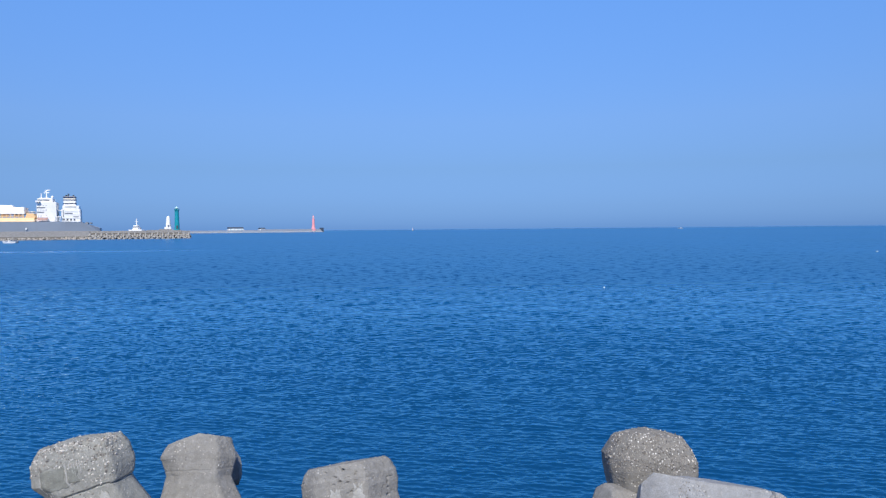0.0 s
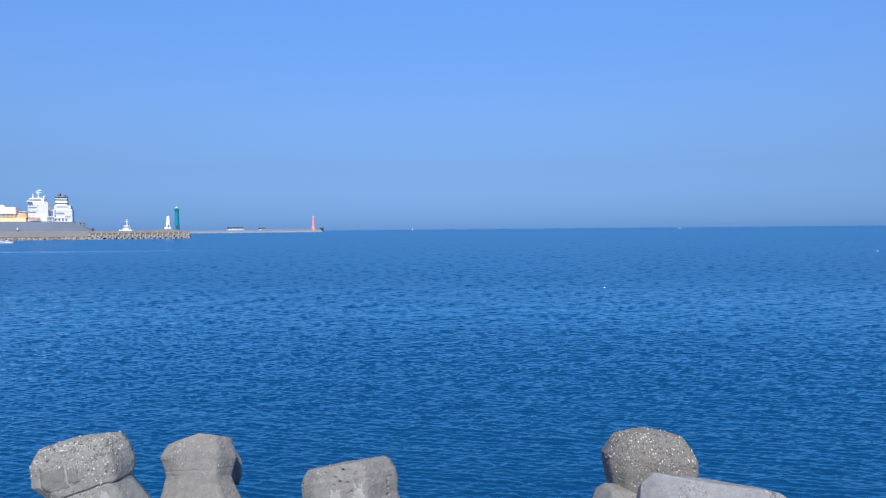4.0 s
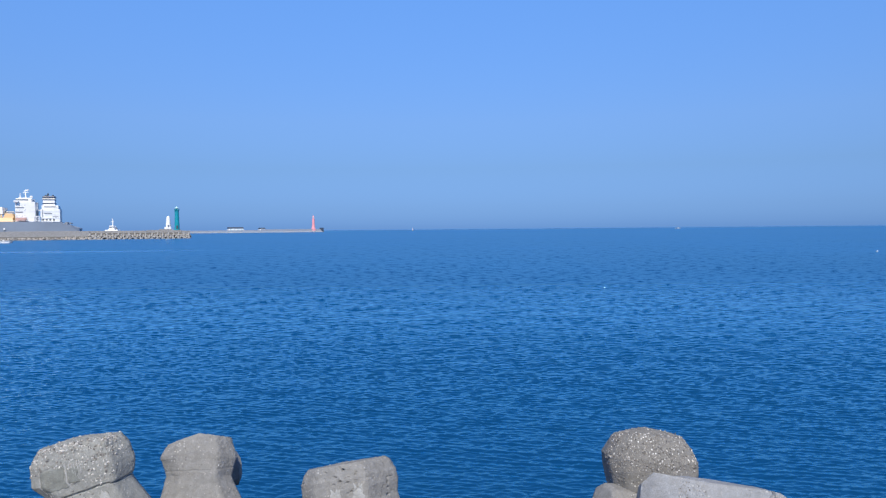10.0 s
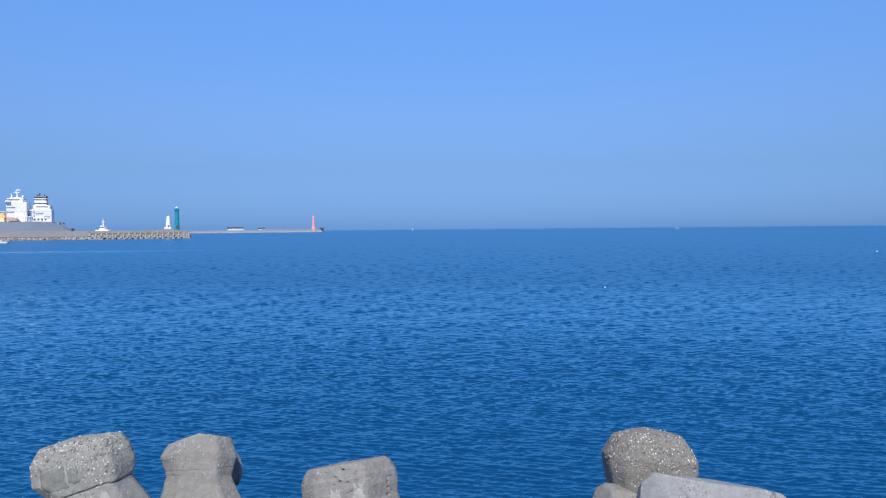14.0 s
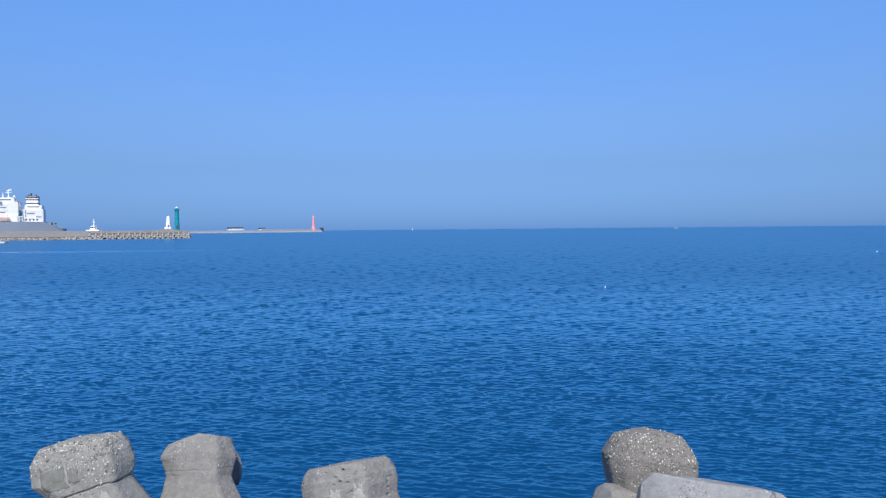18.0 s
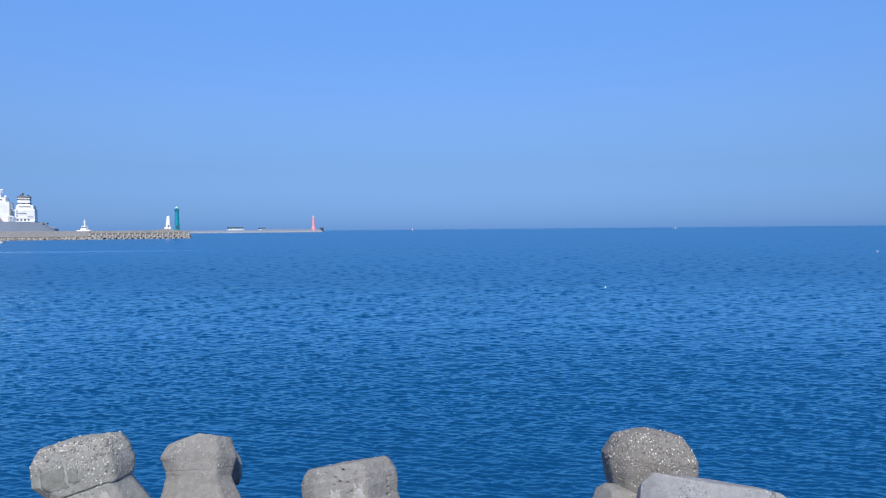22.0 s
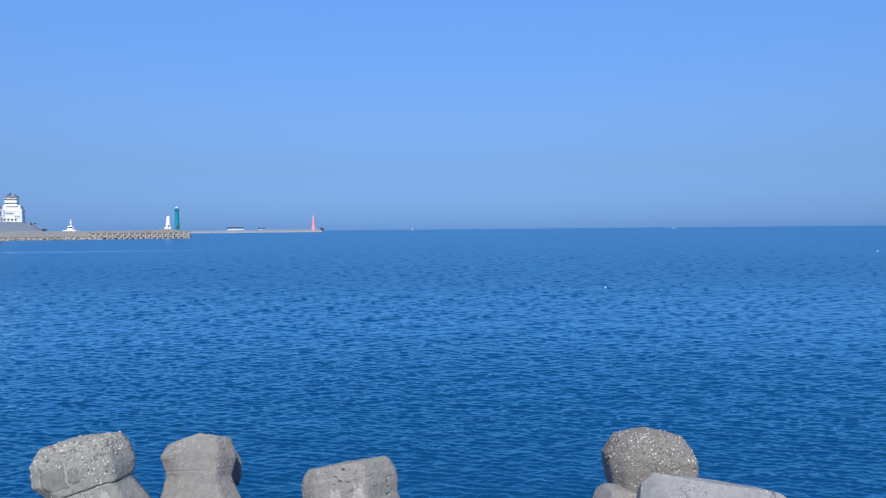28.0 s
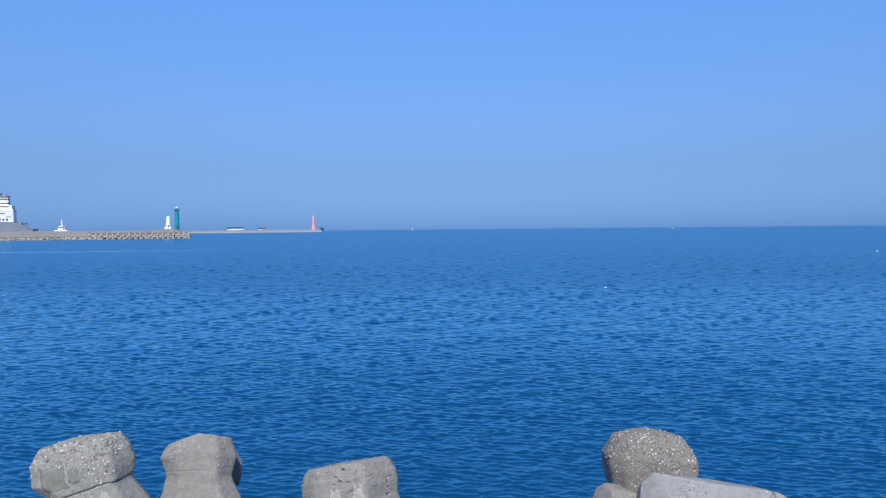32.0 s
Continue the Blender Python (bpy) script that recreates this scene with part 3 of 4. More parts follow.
def near_breakwater():
    ob = thing("breakwater", PIER, "long grey concrete breakwater with armour blocks at its foot", "breakwater")
    ob["kind"] = "structure"
    bm = bmesh.new()
    xs = [4.0, 0.0, -30.0, -60.0, -110.0, -200.0, -420.0]
    rows = []
    for i, x in enumerate(xs):
        k = 0.55 if i == 0 else 1.0
        rows.append([(x, -11 * k, -2.8), (x, -5.5 * k, 1.2), (x, -1.0 * k, 3.2 * k), (x, 6 * k, 3.2 * k), (x, 12 * k, -2.8)])
    rings(bm, rows)
    part("mound", bm, STONE_DARK, ob, "stone core coloured dark for the shade between tetrapods")
    for i in range(21):
        a = -1.5 - 20 * i
        bm = boxed(a - 19.93, a, -0.6, 2.6, 3.0, 4.75 if i == 0 else (4.5 if i < 3 else 4.6), 0.08, 0.0, 0.1)
        part("crest_wall", bm, CONCRETE_FAR, ob)
    bm = boxed(-14, -6.4, -0.3, 6.5, 4.6, 5.35, 0.1)
    part("platform", bm, CONCRETE_FAR, ob)
    part("head_block", boxed(-1.45, 3.4, -3.6, 3.2, -2.4, 4.3, 0.12), CONCRETE_FAR, ob, "pale squared block at the head")
    bm = boxed(-420, -52, -5.2, -0.7, 1.0, 4.2, 0.1, 0.0, 0.3)
    part("apron", bm, CONCRETE_FAR, ob)
    part("footing", boxed(-420, 1.0, -11.2, -9.6, -2.4, -0.5, 0.1), DARK, ob, "dark footing at the waterline")
    rng = random.Random(3)
    bm = bmesh.new()
    for _ in range(1100):
        x = rng.uniform(-260, -46.0)
        dy = rng.uniform(0, 0.75)
        z = -1.0 + 2.2 * dy
        s = rng.uniform(0.3, 0.65)
        got = bmesh.ops.create_icosphere(bm, subdivisions=1, radius=s)["verts"]
        e = Euler((rng.uniform(0, 6), rng.uniform(0, 6), rng.uniform(0, 6))).to_matrix()
        for v in got:
            v.co = e @ Vector((v.co.x * rng.uniform(0.8, 1.5), v.co.y, v.co.z * 0.8)) + Vector((x, -9.6 + 3.6 * dy, z))
    part("rubble", bm, STONE, ob, "pale heaped boulders at the waterline")["kind"] = "stuff"
    return ob


near_breakwater()


def tetrapod_mesh(size):
    bm = bmesh.new()
    dirs = [Vector((0, 0, 1))] + [Vector((math.cos(a) * 0.943, math.sin(a) * 0.943, -0.333)) for a in (0.3, 2.394, 4.489)]
    for d in dirs:
        rod(bm, d * -0.05 * size, d * 0.95 * size, 0.42 * size, 0.27 * size, 8)
        rod(bm, d * 0.949 * size, d * 1.02 * size, 0.27 * size, 0.19 * size, 8)
    return mesh_of("tetrapod", bm, CONCRETE_BLOCK)


def tetrapods():
    rng = random.Random(11)
    me = tetrapod_mesh(1.5)
    for row, (off, z, step) in enumerate(((-9.0, -0.35, 3.0), (-7.4, 0.75, 3.0), (-5.9, 1.75, 3.0))):
        x = 2.6 - row % 2 * 1.5
        while x > -52:
            ob = new("tetrapod", me)
            tagged(ob, "weathered grey concrete tetrapod piled on the breakwater", "tetrapod", "tetrapods on the breakwater")
            ob.matrix_basis = PIER @ pose(x + rng.uniform(-0.25, 0.25), off + rng.uniform(-0.3, 0.3), z + rng.uniform(-0.15, 0.15), rng.uniform(-14, 14), rng.uniform(-14, 14), rng.uniform(-20, 20))
            x -= step * rng.uniform(0.94, 1.06)


tetrapods()


def green_lighthouse():
    ob = thing("lighthouse", PIER @ pose(-3.9, 1.0, 4.75), "tall slender green lighthouse with pale lantern on the breakwater head", "lighthouse", "lighthouses")
    part("plinth", lathe(bmesh.new(), [(1.75, 0), (1.75, 0.5), (1.6, 0.6)], 20), GREEN, ob)
    part("tower", lathe(bmesh.new(), [(1.55, 0.6), (1.5, 1.2), (1.32, 6.0), (1.22, 11.55)], 24), GREEN, ob)
    part("gallery", lathe(bmesh.new(), [(1.25, 11.55), (1.5, 11.8), (1.5, 11.95), (1.2, 11.95)], 24), GREEN, ob)
    bm = bmesh.new()
    for i in range(10):
        a = i * math.pi / 5
        rod(bm, (1.44 * math.cos(a), 1.44 * math.sin(a), 11.95), (1.44 * math.cos(a), 1.44 * math.sin(a), 12.85), 0.05)
    for z in (12.45, 12.85):
        for i in range(20):
            a, b = i * math.pi / 10, (i + 1) * math.pi / 10
            rod(bm, (1.44 * math.cos(a), 1.44 * math.sin(a), z), (1.44 * math.cos(b), 1.44 * math.sin(b), z), 0.04, n=5)
    part("railing", bm, GREEN, ob)
    part("lantern_room", lathe(bmesh.new(), [(1.0, 11.95), (1.0, 13.25)], 16), GREEN, ob, "green lantern room")
    part("lantern_roof", lathe(bmesh.new(), [(1.25, 13.25), (1.25, 13.4), (0.95, 13.85), (0.3, 14.15), (0.08, 14.5)], 16), PALE_TEAL, ob, "pale teal domed lantern roof")
    part("door", boxed(-0.5, 0.5, -1.62, -1.45, 0.65, 2.7, 0.03), DARK, ob, "dark door")
    return ob


green_lighthouse()


def white_beacon():
    ob = thing("beacon_tower", PIER @ pose(-8.9, 3.0, 5.35), "squat white tapered beacon tower with rounded top", "lighthouse", "lighthouses")
    part("base", boxed(-2.3, 1.6, -1.7, 1.7, 0, 1.0, 0.1), WHITE, ob)
    part("tower", lathe(bmesh.new(), [(1.55, 0.8), (1.4, 2.6), (1.18, 5.4), (1.08, 6.4)], 20), WHITE, ob)
    part("dome", lathe(bmesh.new(), [(1.08, 6.4), (0.96, 7.1), (0.70, 7.6), (0.36, 7.9), (0.08, 8.0)], 20), WHITE, ob)
    part("door", boxed(-0.45, 0.45, -1.66, -1.3, 0.9, 2.5, 0.03), STEEL, ob, "grey steel door")
    return ob


white_beacon()


# ---------------------------------------------------------------- far breakwater
FAR = pose(-226, 1300, 0, 0, 0, 38.7)


def far_breakwater():
    ob = thing("breakwater", FAR, "low pale breakwater far across the harbour mouth", "breakwater")
    ob["kind"] = "structure"
    part("mound", rings(bmesh.new(), [[(x, -9 * k, -2), (x, -3 * k, 2.6 * k), (x, 5 * k, 2.6 * k), (x, 12 * k, -2)] for x, k in ((1.5, 0.8), (0, 1), (-480, 1))]), HAZE_MOUND, ob)
    for i in range(16):
        part("crest_wall", boxed(-30 * i - 29.9, -30 * i, -1.5, 1.5, 2.5, 5.6 if i < 4 else 4.4, 0.1), HAZE_WALL, ob)
    part("head_block", boxed(-2.6, 1.0, -5, 4, -1.0, 8.0, 0.2), SLATE, ob, "dark grey block at the head")
    bm = bmesh.new()
    rng = random.Random(5)
    for _ in range(620):
        x, dy, s = rng.uniform(-420, -3), 0.3 * rng.random(), rng.uniform(0.6, 1.2)
        got = bmesh.ops.create_icosphere(bm, subdivisions=1, radius=s)["verts"]
        for v in got:
            v.co = Vector((v.co.x * 1.3 + x, v.co.y - 8.5 + 5 * dy, v.co.z * 0.8 + 2.4 * dy))
    part("rubble", bm, HAZE_STONE, ob, "pale heaped boulders")["kind"] = "stuff"
    return ob


far_breakwater()


def red_lighthouse():
    ob = thing("lighthouse", FAR @ pose(-17, 1.0, 2.6), "slim red lighthouse at the end of the far breakwater", "lighthouse", "lighthouses")
    part("base", lathe(bmesh.new(), [(4.2, 0), (4.2, 4.2), (3.4, 4.6)], 16), RED, ob)
    part("tower", lathe(bmesh.new(), [(3.3, 4.6), (2.6, 10.0), (2.1, 22.5)], 20), RED, ob)
    part("gallery", lathe(bmesh.new(), [(2.1, 22.5), (2.45, 23.0), (2.45, 23.5), (1.7, 23.5)], 20), RED, ob)
    part("lantern_room", lathe(bmesh.new(), [(1.6, 23.5), (1.6, 25.6)], 16), PINK_WHITE, ob, "pale lantern room")
    part("lantern_roof", lathe(bmesh.new(), [(1.8, 25.6), (1.5, 26.4), (0.5, 27.2), (0.12, 28.6)], 16), RED, ob)
    return ob


red_lighthouse()


def shed(s, length, h, name, label):
    ob = thing(name, FAR @ pose(s, 5.0, 3.6), label, "harbour shed", "sheds on the far breakwater")
    part("wall", boxed(-length / 2, length / 2, -4, 4, 0, h, 0.05), WHITE, ob)
    part("roof", boxed(-length / 2 - 0.5, length / 2 + 0.5, -4.5, 4.5, h, h + 2.2, 0.05, 0.5, 2.5), SLATE, ob, "dark low roof")
    n = int(length / 6)
    for i in range(n):
        x = -length / 2 + (i + 0.5) * length / n
        part("door", boxed(x - 1.4, x + 1.4, -4.06, -3.9, 0.1, 2.4, 0.02), PALE_TEAL, ob, "pale roller door")
    return ob


shed(-165, 26, 4.2, "harbour_shed", "long white harbour shed with dark roof")
shed(-117, 9, 3.0, "harbour_shed", "small white harbour hut with dark roof")


# ---------------------------------------------------------------- vessels
def hull(bm, length, beam, deck, draft, stern_drop=0.0, bow_rise=0.0, bow=0.25, counter=0.06, n=34):
    """A hull with its stern at x = 0 and its bow at x = -length."""
    rows = []
    for i in range(n + 1):
        u = i / n
        x = -length * u
        f = 1.0 if u < 1 - bow else max(0.015, 1 - ((u - 1 + bow) / bow) ** 2.2)
        a = min(1.0, 0.80 + 0.2 * (u / 0.12)) if u < 0.12 else 1.0
        top = deck - stern_drop * max(0.0, 1 - u / 0.065) + bow_rise * max(0.0, (u - 0.8) / 0.2) ** 2
        keel = -draft + (draft + 0.1 * deck) * max(0.0, 1 - u / counter) ** 1.5
        b = beam / 2 * f * a
        flare = 0.93 if u < 1 - bow else 0.93 - 0.35 * (u - 1 + bow) / bow
        xf = x - (bow_rise * 0.8 * max(0.0, (u - 0.9) / 0.1))
        rows.append([(x, -b * 0.6, keel), (x, -b * flare, keel + 0.35 * (top - keel)), (xf, -b, top), (xf, b, top), (x, b * flare, keel + 0.35 * (top - keel)), (x, b * 0.6, keel)])
    return rings(bm, rows)


def gas_ship():
    ob = thing("cargo_ship", pose(-344.1, 700, 0, 0, 0, 23), "large grey-hulled gas carrier with white house and striped funnel", "ship")
    part("hull", hull(bmesh.new(), 285, 43, 14.2, 9, 6.6, 6.0), HULL_GREY, ob, "grey painted hull")
    # poop deck fittings
    for x, w, h in ((-12, 4.0, 2.2), (-8.5, 2.2, 1.4), (-16.5, 3.0, 2.0)):
        part("mooring_winch", rod(bmesh.new(), (x, -9, 12.6), (x, 9, 12.6), h * 0.6, n=12), STEEL, ob, "grey mooring winch")
    # engine casing and funnel
    casing = part("engine_casing", boxed(-33.7, -17.2, -9, 9, 14, 26.4, 0.3), WHITE, ob, "white engine casing")
    part("casing_top", boxed(-32.9, -18.2, -8.2, 8.2, 26.3, 30.0, 0.8), WHITE, casing)
    for z in (17.5, 21.0, 24.0):
        part("walkway", boxed(-34.1, -16.8, -9.3, 9.4, z, z + 0.25), WHITE, casing)
    for x in (-31.5, -28.5, -25.5, -22.5):
        part("vent_or_shade_panel", boxed(x - 0.8, x + 0.8, -9.05, -8.9, 15.0, 17.0, 0.03), DARK, casing, "dark vent opening")
    part("vent_or_shade_panel", boxed(-31, -24, -9.05, -8.9, 21.6, 22.8, 0.03), STEEL, casing, "grey louvre")
    # the dark line and shadow below the funnel, put on as coloured strips
    part("vent_or_shade_panel", boxed(-30.5, -20.5, -8.26, -8.1, 28.2, 29.0, 0.03), DARK, casing, "dark strip put in for the shadow line under the funnel")
    part("vent_or_shade_panel", boxed(-32.4, -31.5, -9.05, -8.9, 18.6, 25.6, 0.03), STEEL, casing, "grey strip for the dark line down the casing")
    part("vent_or_shade_panel", boxed(-23.5, -18.5, -9.05, -8.9, 18.4, 19.4, 0.03), STEEL, casing, "grey louvre")
    funnel = part("funnel", boxed(-32.3, -21.4, -4.6, 4.6, 29.8, 37.6, 0.9, 0.1, 0.1), WHITE, ob, "white funnel with navy and yellow bands")
    for z0, z1, mat, lab in ((31.2, 32.7, NAVY, "navy band"), (34.9, 36.1, NAVY, "navy band"), (36.15, 37.3, YELLOW, "pale yellow band")):
        part("band", boxed(-32.45, -21.25, -4.75, 4.75, z0, z1, 0.7), mat, funnel, lab)
    part("funnel_top", boxed(-32.5, -21.2, -4.8, 4.8, 37.35, 39.3, 0.7, 0.3, 0.3), NAVY, funnel, "navy funnel cap")
    for x in (-30.2, -28.3, -24.0):
        part("exhaust_pipe", rod(bmesh.new(), (x, 0, 39.2), (x + 0.4, 0, 40.6 if x != -28.3 else 42.0), 0.7, n=10), DARK, funnel, "dark exhaust pipe")
    # accommodation
    house = part("deckhouse", boxed(-55.9, -39.2, -12, 12, 14, 33.2, 0.3), WHITE, ob, "white deckhouse")
    house.location = (1.6, 0, 0)
    part("wheelhouse", boxed(-55.3, -42.2, -11, 11, 33.2, 36.6, 0.3), WHITE, house)
    part("bridge_wing", boxed(-56.5, -52.7, -14.5, 17, 32.8, 34.4, 0.2), WHITE, house)
    part("bridge_windows", boxed(-55.4, -45, -11.08, 11.08, 34.6, 35.5, 0.05), GLASS, house, "dark band of bridge windows")
    for r, z in enumerate((19.5, 25.0, 29.5)):
        part("deck_edge", boxed(-56.0, -39.1, -12.15, 12.15, z - 1.0, z - 0.8), WHITE, house)
        # grey strips put in for the shadow lines below the deck edges
        part("deck_shadow_strip", boxed(-55.6, -50.6 + r, -12.1, -11.9, z - 2.4, z - 1.3), STEEL, house, "grey strip painted in for the shadow along the deck edge")
        for i in range(4):
            x = -54.5 + 2.2 * i
            part("window", boxed(x - 0.28, x + 0.28, -12.06, -11.9, z, z + 0.55, 0.03), GLASS, house, "dark cabin window")
    part("monkey_island", boxed(-54, -44, -6, 6, 36.6, 37.4, 0.1), WHITE, house)
    bm = bmesh.new()
    rod(bm, (-48.5, 0, 37.2), (-48.5, 0, 44.6), 0.75, 0.3)
    rod(bm, (-51.0, 0, 42.2), (-46.0, 0, 42.9), 0.3)
    rod(bm, (-50.0, 0, 43.8), (-46.6, 0, 45.0), 0.45)
    box(bm, -49.0, -45.6, -0.4, 0.4, 44.8, 45.5)
    part("radar_mast", bm, WHITE, house, "white radar mast")
    part("mast", rod(bmesh.new(), (-52.6, -4, 37.2), (-52.6, -4, 41.8), 0.6, 0.35), WHITE, house)
    part("dome", lathe(bmesh.new(), [(0.5, 36.4), (0.6, 37.2), (1.1, 37.8), (1.2, 38.4), (0.8, 39.1), (0.1, 39.4)], 12, -42.8, -7), WHITE, house, "white satellite dome")
    # lifeboats and gangways below the house
    for x0, x1 in ((-55.5, -46.0),):
        lb = part("lifeboat", hull(bmesh.new(), 9.0, 3.4, 2.4, 0.8, 0, 0.3, 0.4, 0.2, 14), ORANGE, ob, "pale orange lifeboat under its davits")
        lb.matrix_basis = pose(-44.6, -14.5, 15.6)
        for x in (-53.2, -49.5, -45.2):
            part("davit", rod(bmesh.new(), (x, -12.6, 14.1), (x + 0.5, -15, 18.8), 0.28), WHITE, ob)
    for i in range(5):
        x = -38.8 + i * 1.2
        part("stanchion", rod(bmesh.new(), (x, -13, 14), (x, -13, 19.5), 0.25), WHITE, ob)
    part("gangway", boxed(-39.8, -33.6, -12, -4, 19.0, 19.6, 0.05), WHITE, ob)
    part("gangway", boxed(-39.8, -33.6, -8, 4, 25.0, 25.5, 0.05), WHITE, ob)
    # cargo deck: cream trunk, pipe racks and the big white cover
    part("trunk_deck", boxed(-262, -55.4, -16.5, 16.5, 14, 18.0, 0.4, 0.5, 1.5), DECK_CREAM, ob, "cream painted trunk deck")
    for x0, x1 in ((-64.0, -55.0),):
        part("pipe_house", boxed(x0, x1, -13, 10, 17.9, 22.2, 0.3, 1.5, 0.5), DECK_CREAM, ob, "cream deck structure")
    for k in range(4):
        x1 = -64.0 - 48 * k
        cover = part("tank_cover", boxed(x1 - 44, x1, -13.5, 13.5, 21.4, 28.0, 0.6, 0.4, 0.8), WHITE, ob, "large white tank cover")
        part("roof_plant", boxed(x1 - 23, x1 - 10, -6, 6, 28.0, 30.2, 0.8, 1.4, 1.4), WHITE, cover)
        for i in range(13):
            x = x1 - 1.5 - 3.4 * i
            part("cover_leg", boxed(x - 0.45, x + 0.45, -13.2, -12.3, 17.8, 22.0), DECK_CREAM, cover, "cream steel leg")
        # flat panels whose brown holds the shade inside the arch openings
        for i in range(4):
            x = x1 - 6 - 10.5 * i
            part("vent_or_shade_panel", boxed(x - 3.4, x + 3.4, -12.5, -12.2, 18.9, 21.3), OPENING_BROWN, cover, "brown panel coloured for the shade in an arch opening")
        part("pipe", rod(bmesh.new(), (x1 - 44, -15, 19.3), (x1, -15, 19.3), 0.4), DECK_CREAM, cover)
    for y in (-1.5, 2.0):
        part("pipe", rod(bmesh.new(), (-73, y, 23.8), (-57, y, 23.8), 0.5), STEEL, ob, "grey pipe")
    part("railing", rod(bmesh.new(), (-262, -21.0, 15.2), (-20, -21.0, 15.2), 0.08, n=5), WHITE, ob)
    part("hull_mark", boxed(-62.6, -61.4, -21.75, -21.4, 6.4, 8.4), WHITE, ob, "small white mark on the hull")
    return ob


ship = gas_ship()


def tug_boat():
    ob = thing("tug_boat", pose(-245.6, 560, 0), "white harbour tug with tall mast behind the breakwater", "boat")
    part("hull", hull(bmesh.new(), 23, 8.4, 3.2, 2.4, 0, 1.4, 0.35, 0.1, 20), HULL_GREY, ob).location = (11, 0, 0)
    part("deckhouse", boxed(-5.2, 5.6, -3, 3, 3.1, 5.5, 0.2, 0.2, 0.2), WHITE, ob, "white deckhouse")
    wh = part("wheelhouse", boxed(-2.4, 2.4, -2.2, 2.2, 5.4, 8.9, 0.2, 0.8, 0.3), WHITE, ob, "white wheelhouse")
    part("window_band", boxed(-1.95, 1.95, -2.06, 2.06, 7.2, 8.0, 0.03, 0.17, 0.06), GLASS, wh, "dark wheelhouse windows")
    part("mast", rod(bmesh.new(), (0.2, 0, 8.8), (0.2, 0, 14.4), 0.5, 0.3), WHITE, ob, "white mast")
    part("crosstree", boxed(-1.0, 1.4, -0.25, 0.25, 11.8, 12.2), WHITE, ob)
    part("exhaust", rod(bmesh.new(), (4.2, -1.5, 5.8), (4.2, -1.5, 7.2), 0.5), STEEL, ob)
    part("fender", rod(bmesh.new(), (-11.3, -3.9, 2.6), (10.8, -3.6, 2.6), 0.35), DARK, ob, "black rubber fender")
    return ob


tug = tug_boat()


def small_boat():
    ob = thing("motor_boat", pose(-161.2, 259, 0), "small white open motor boat near the breakwater", "boat")
    part("hull", hull(bmesh.new(), 5.4, 2.0, 0.75, 0.3, 0, 0.3, 0.45, 0.1, 18), WHITE, ob, "white hull").location = (2.7, 0, 0)
    part("cockpit", boxed(-0.9, 2.1, -0.75, 0.75, 0.7, 0.78), DARK, ob, "dark open cockpit")
    part("console", boxed(-0.7, 0.1, -0.45, 0.45, 0.75, 1.15, 0.06, 0.15, 0.05), WHITE, ob)
    part("windscreen", boxed(-0.75, -0.55, -0.45, 0.45, 1.1, 1.35, 0.02, 0.05, 0.0), GLASS, ob, "dark windscreen")
    part("outboard_motor", boxed(2.65, 3.05, -0.2, 0.2, 0.2, 1.1, 0.08), STEEL, ob, "grey outboard motor")
    part("rubbing_strip", boxed(-1.2, 2.7, -1.02, 1.02, 0.58, 0.66), STEEL, ob)
    return ob


boat = small_boat()


def far_boat():
    ob = thing("motor_boat", pose(468, 1370, 0), "motor boat far out on the sea, greyed by painted haze", "boat")
    part("hull", hull(bmesh.new(), 10, 3.4, 1.2, 0.5, 0, 0.6, 0.4, 0.1, 16), PALE_GREY, ob, "hull greyed by painted haze").location = (5.0, 0, 0)
    part("cabin", boxed(-1.0, 2.2, -1.2, 1.2, 1.1, 2.3, 0.15, 0.5, 0.15), PALE_GREY, ob)
    part("window_band", boxed(-0.75, 1.95, -1.2, 1.2, 1.6, 2.0, 0.02, 0.15, 0.05), GLASS, ob, "dark cabin windows")
    return ob


launch = far_boat()


def channel_buoy():
    ob = thing("channel_buoy", pose(-66, 1520, 0), "distant pale pinkish harbour channel buoy", "buoy")
    part("float_body", lathe(bmesh.new(), [(0.8, -1), (1.6, 0.2), (1.6, 1.2), (0.9, 1.6)], 14), PINK_WHITE, ob)
    part("lattice", lathe(bmesh.new(), [(0.9, 1.6), (0.5, 4.6)], 6), PINK_WHITE, ob)
    part("top_mark", lathe(bmesh.new(), [(0.3, 4.6), (0.7, 4.8), (0.7, 5.8), (0.1, 6.0)], 12), PINK_WHITE, ob)
    return ob


channel_buoy()


def float_buoy(x, y, r, label):
    ob = thing("net_float", pose(x, y, 0), label, "buoy", "net floats")
    part("ball", lathe(bmesh.new(), [(r * math.cos(a), r * math.sin(a) + r * 0.35) for a in [radians(-85 + 17 * i) for i in range(11)]], 16), WHITE, ob, "", True)
    part("rope_eye", lathe(bmesh.new(), [(r * 0.22, r * 1.25), (r * 0.25, r * 1.45), (r * 0.1, r * 1.6)], 8), STEEL, ob)
    return ob


float_a = float_buoy(10.62, 45.8, 0.048, "small white ball float drifting on the water")
float_b = float_buoy(64.6, 103.4, 0.11, "white ball float far out on the water")


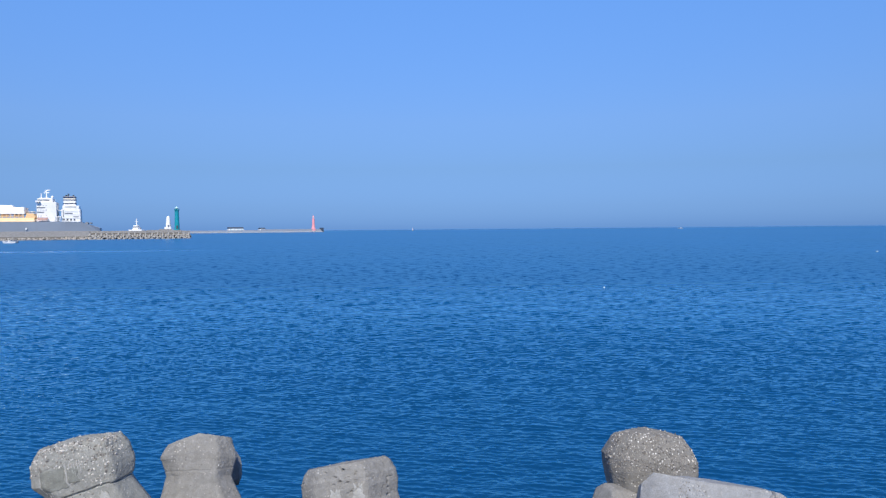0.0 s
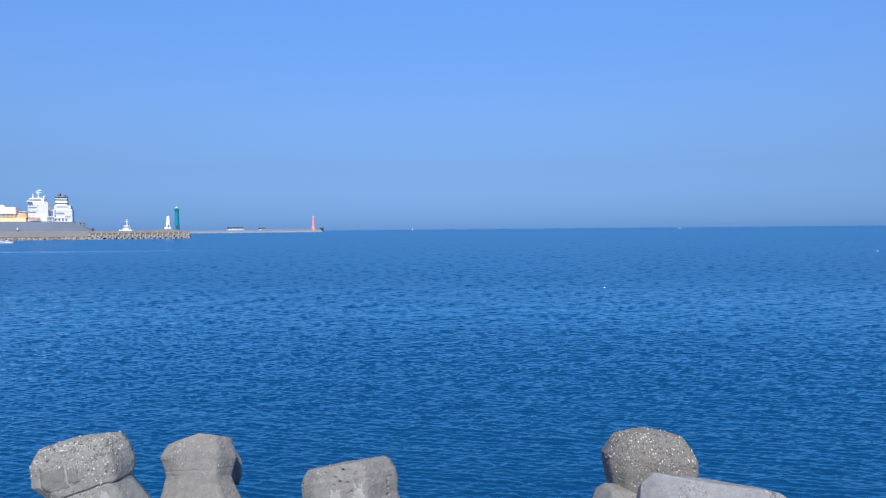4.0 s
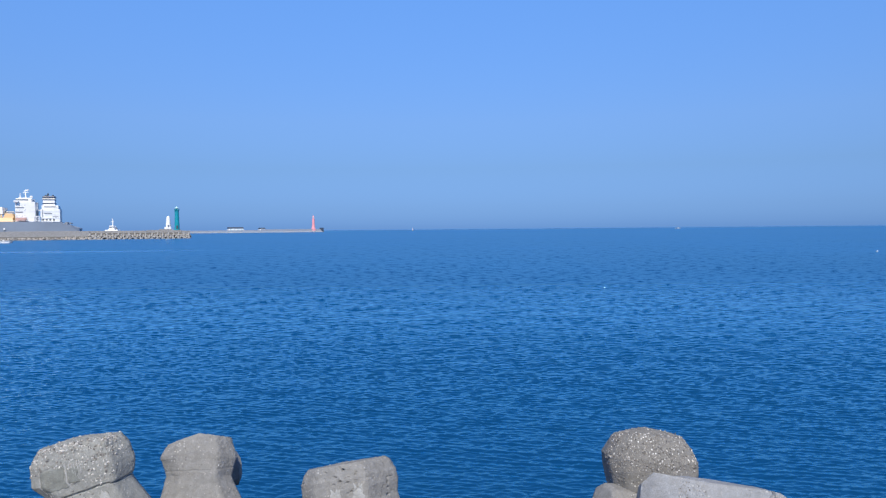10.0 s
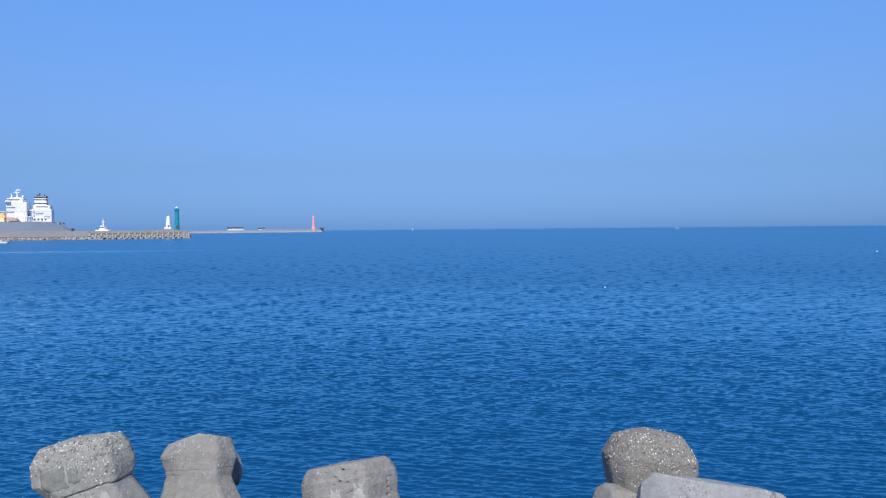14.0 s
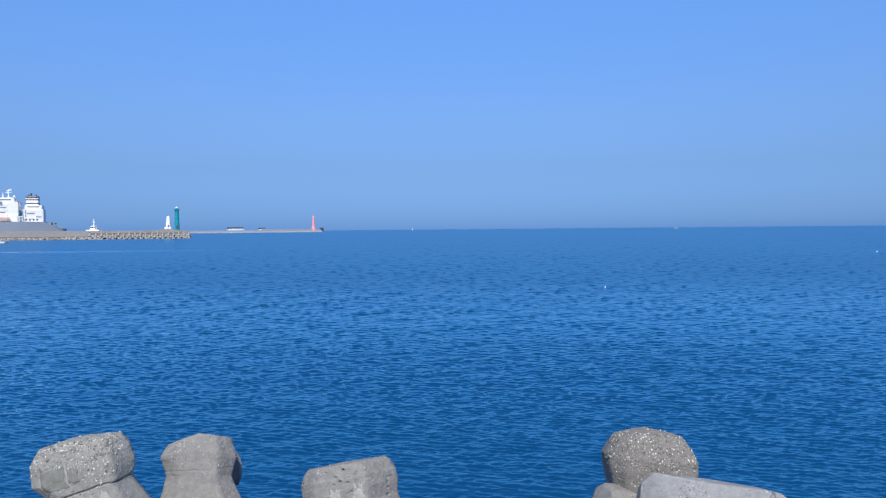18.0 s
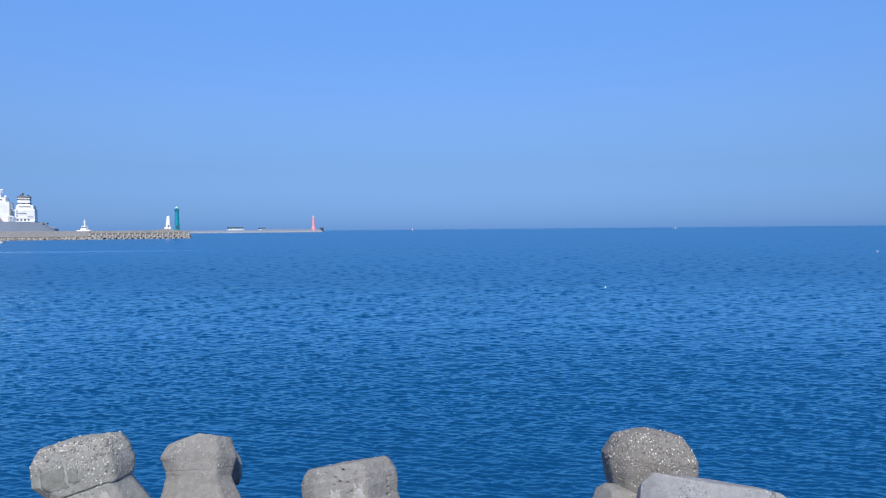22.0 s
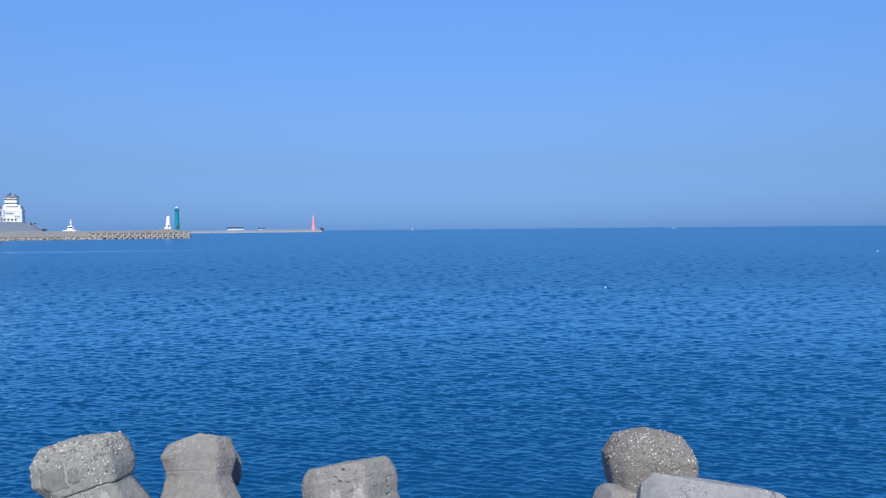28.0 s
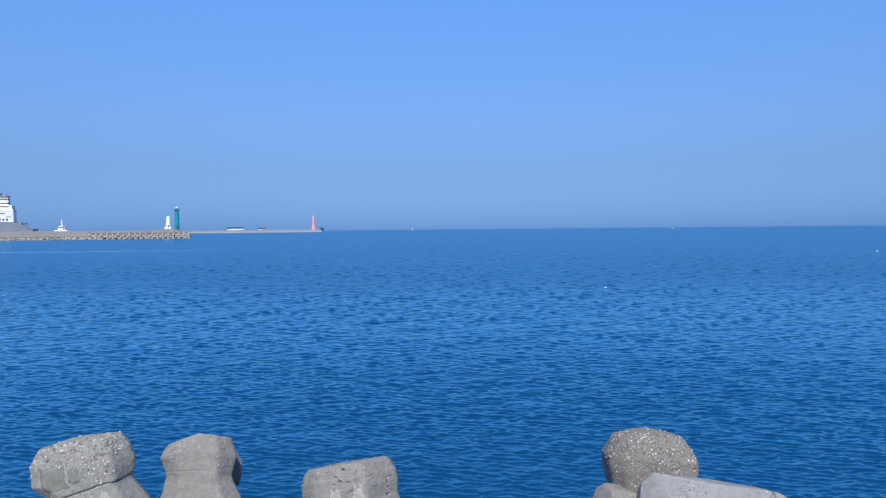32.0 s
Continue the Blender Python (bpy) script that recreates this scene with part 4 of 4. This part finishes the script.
def dragonfly():
    ob = thing("dragonfly", pose(0, 2.3, 4.6), "dark dragonfly darting past close to the lens", "insect")
    part("thorax", lathe(bmesh.new(), [(0.0008, -0.011), (0.0034, -0.005), (0.0042, 0.002), (0.0034, 0.008), (0.001, 0.011)], 10), INSECT, ob, "", True).matrix_basis = pose(0, 0, 0, 0, 90, 0)
    part("head", lathe(bmesh.new(), [(0.0006, -0.003), (0.0026, -0.001), (0.0026, 0.001), (0.0006, 0.003)], 10), INSECT, ob, "", True).matrix_basis = pose(-0.0115, 0, 0.0005)
    part("abdomen", rod(bmesh.new(), (0.007, 0, 0), (0.038, 0, 0.004), 0.0024, 0.0015), INSECT, ob)
    for s in (-1, 1):
        for x, tilt in ((-0.003, 12), (0.002, 24)):
            bm = bmesh.new()
            rows = [[(x + dx * w, s * 0.030 * u, 0.0003 * k) for dx, k in ((-0.0035, 0), (0.0035, 0), (0.0035, 1), (-0.0035, 1))] for u, w in ((0.05, 0.4), (0.35, 0.9), (0.75, 1.15), (0.95, 0.8), (1.0, 0.3))]
            rings(bm, rows)
            part("wing", bm, WING, ob, "smoky translucent wing").matrix_basis = pose(0, 0, 0.002, s * tilt * 0.3, 0, -s * 62)
    return ob


insect = dragonfly()
second = copy_thing(insect, pose(-12.4, 20, 6.3))
tagged(second, "dark dragonfly rising over the shore blocks", "insect")


# ---------------------------------------------------------------- what moves
def motions():
    walk(water, [(0, pose(0, 0, 0)), (32, pose(2.0, -7.0, 0))])
    c, s = math.cos(radians(23)), math.sin(radians(23))
    run = 56.8
    walk(ship, [(0, pose(-344.1, 700, 0, 0, 0, 23)), (32, pose(-344.1 - run * c, 700 - run * s, 0, 0, 0, 23))])
    walk(tug, [(0, pose(-246.6, 560, 0)), (14, pose(-273.4, 560, 0)), (32, pose(-306.7, 560, 0))])
    walk(boat, [(0, pose(-161.2, 259, 0)), (32, pose(-161.2 - 7.0, 259, 0))])
    walk(launch, [(0, pose(468, 1370, 0)), (32, pose(452, 1370, 0))])
    bob = [0.02, -0.02, 0.03, -0.01, 0.03, 0.01, 0.05, 0.02, -0.03, 0.02, -0.02]
    walk(float_a, [(3.2 * i, pose(10.62 + 0.01 * i, 45.8, b, 6 * b / 0.03, 0, 0)) for i, b in enumerate(bob)])
    walk(float_b, [(3.2 * i, pose(64.6 + 0.05 * math.sin(i), 103.4, -b, 4 * b / 0.03, 0, 0)) for i, b in enumerate(bob)])
    walk(insect, [(0, pose(56, 9.0, 9.0, 0, 3, 0)), (5.9, pose(4.2, 2.6, 4.95, 0, 2, 0)), (6.3, pose(0.787, 2.3, 4.641, 0, 0, 0)), (6.4, pose(-0.043, 2.3, 4.601, 0, -8, 0)), (6.5, pose(-0.862, 2.3, 4.466, 0, -8, 0)),
                  (6.9, pose(-4.4, 2.2, 4.0, 0, -6, 0)), (32, pose(-190, -20, 8, 0, -3, 0))])
    walk(second, [(0, pose(-170, 24, 1.6, 0, 0, 180)), (18.6, pose(-16.3, 20, 5.17, 0, 0, 180)), (19.0, pose(-12.4, 20, 6.3, 0, 0, 180)), (19.2, pose(-10.7, 20, 6.96, 0, 0, 180)),
                  (19.4, pose(-9.7, 20, 7.26, 0, 0, 180)), (20.4, pose(-4.0, 20.6, 13.7, 0, 0, 180)), (32, pose(90, -40, 42, 0, 0, 180))])


motions()
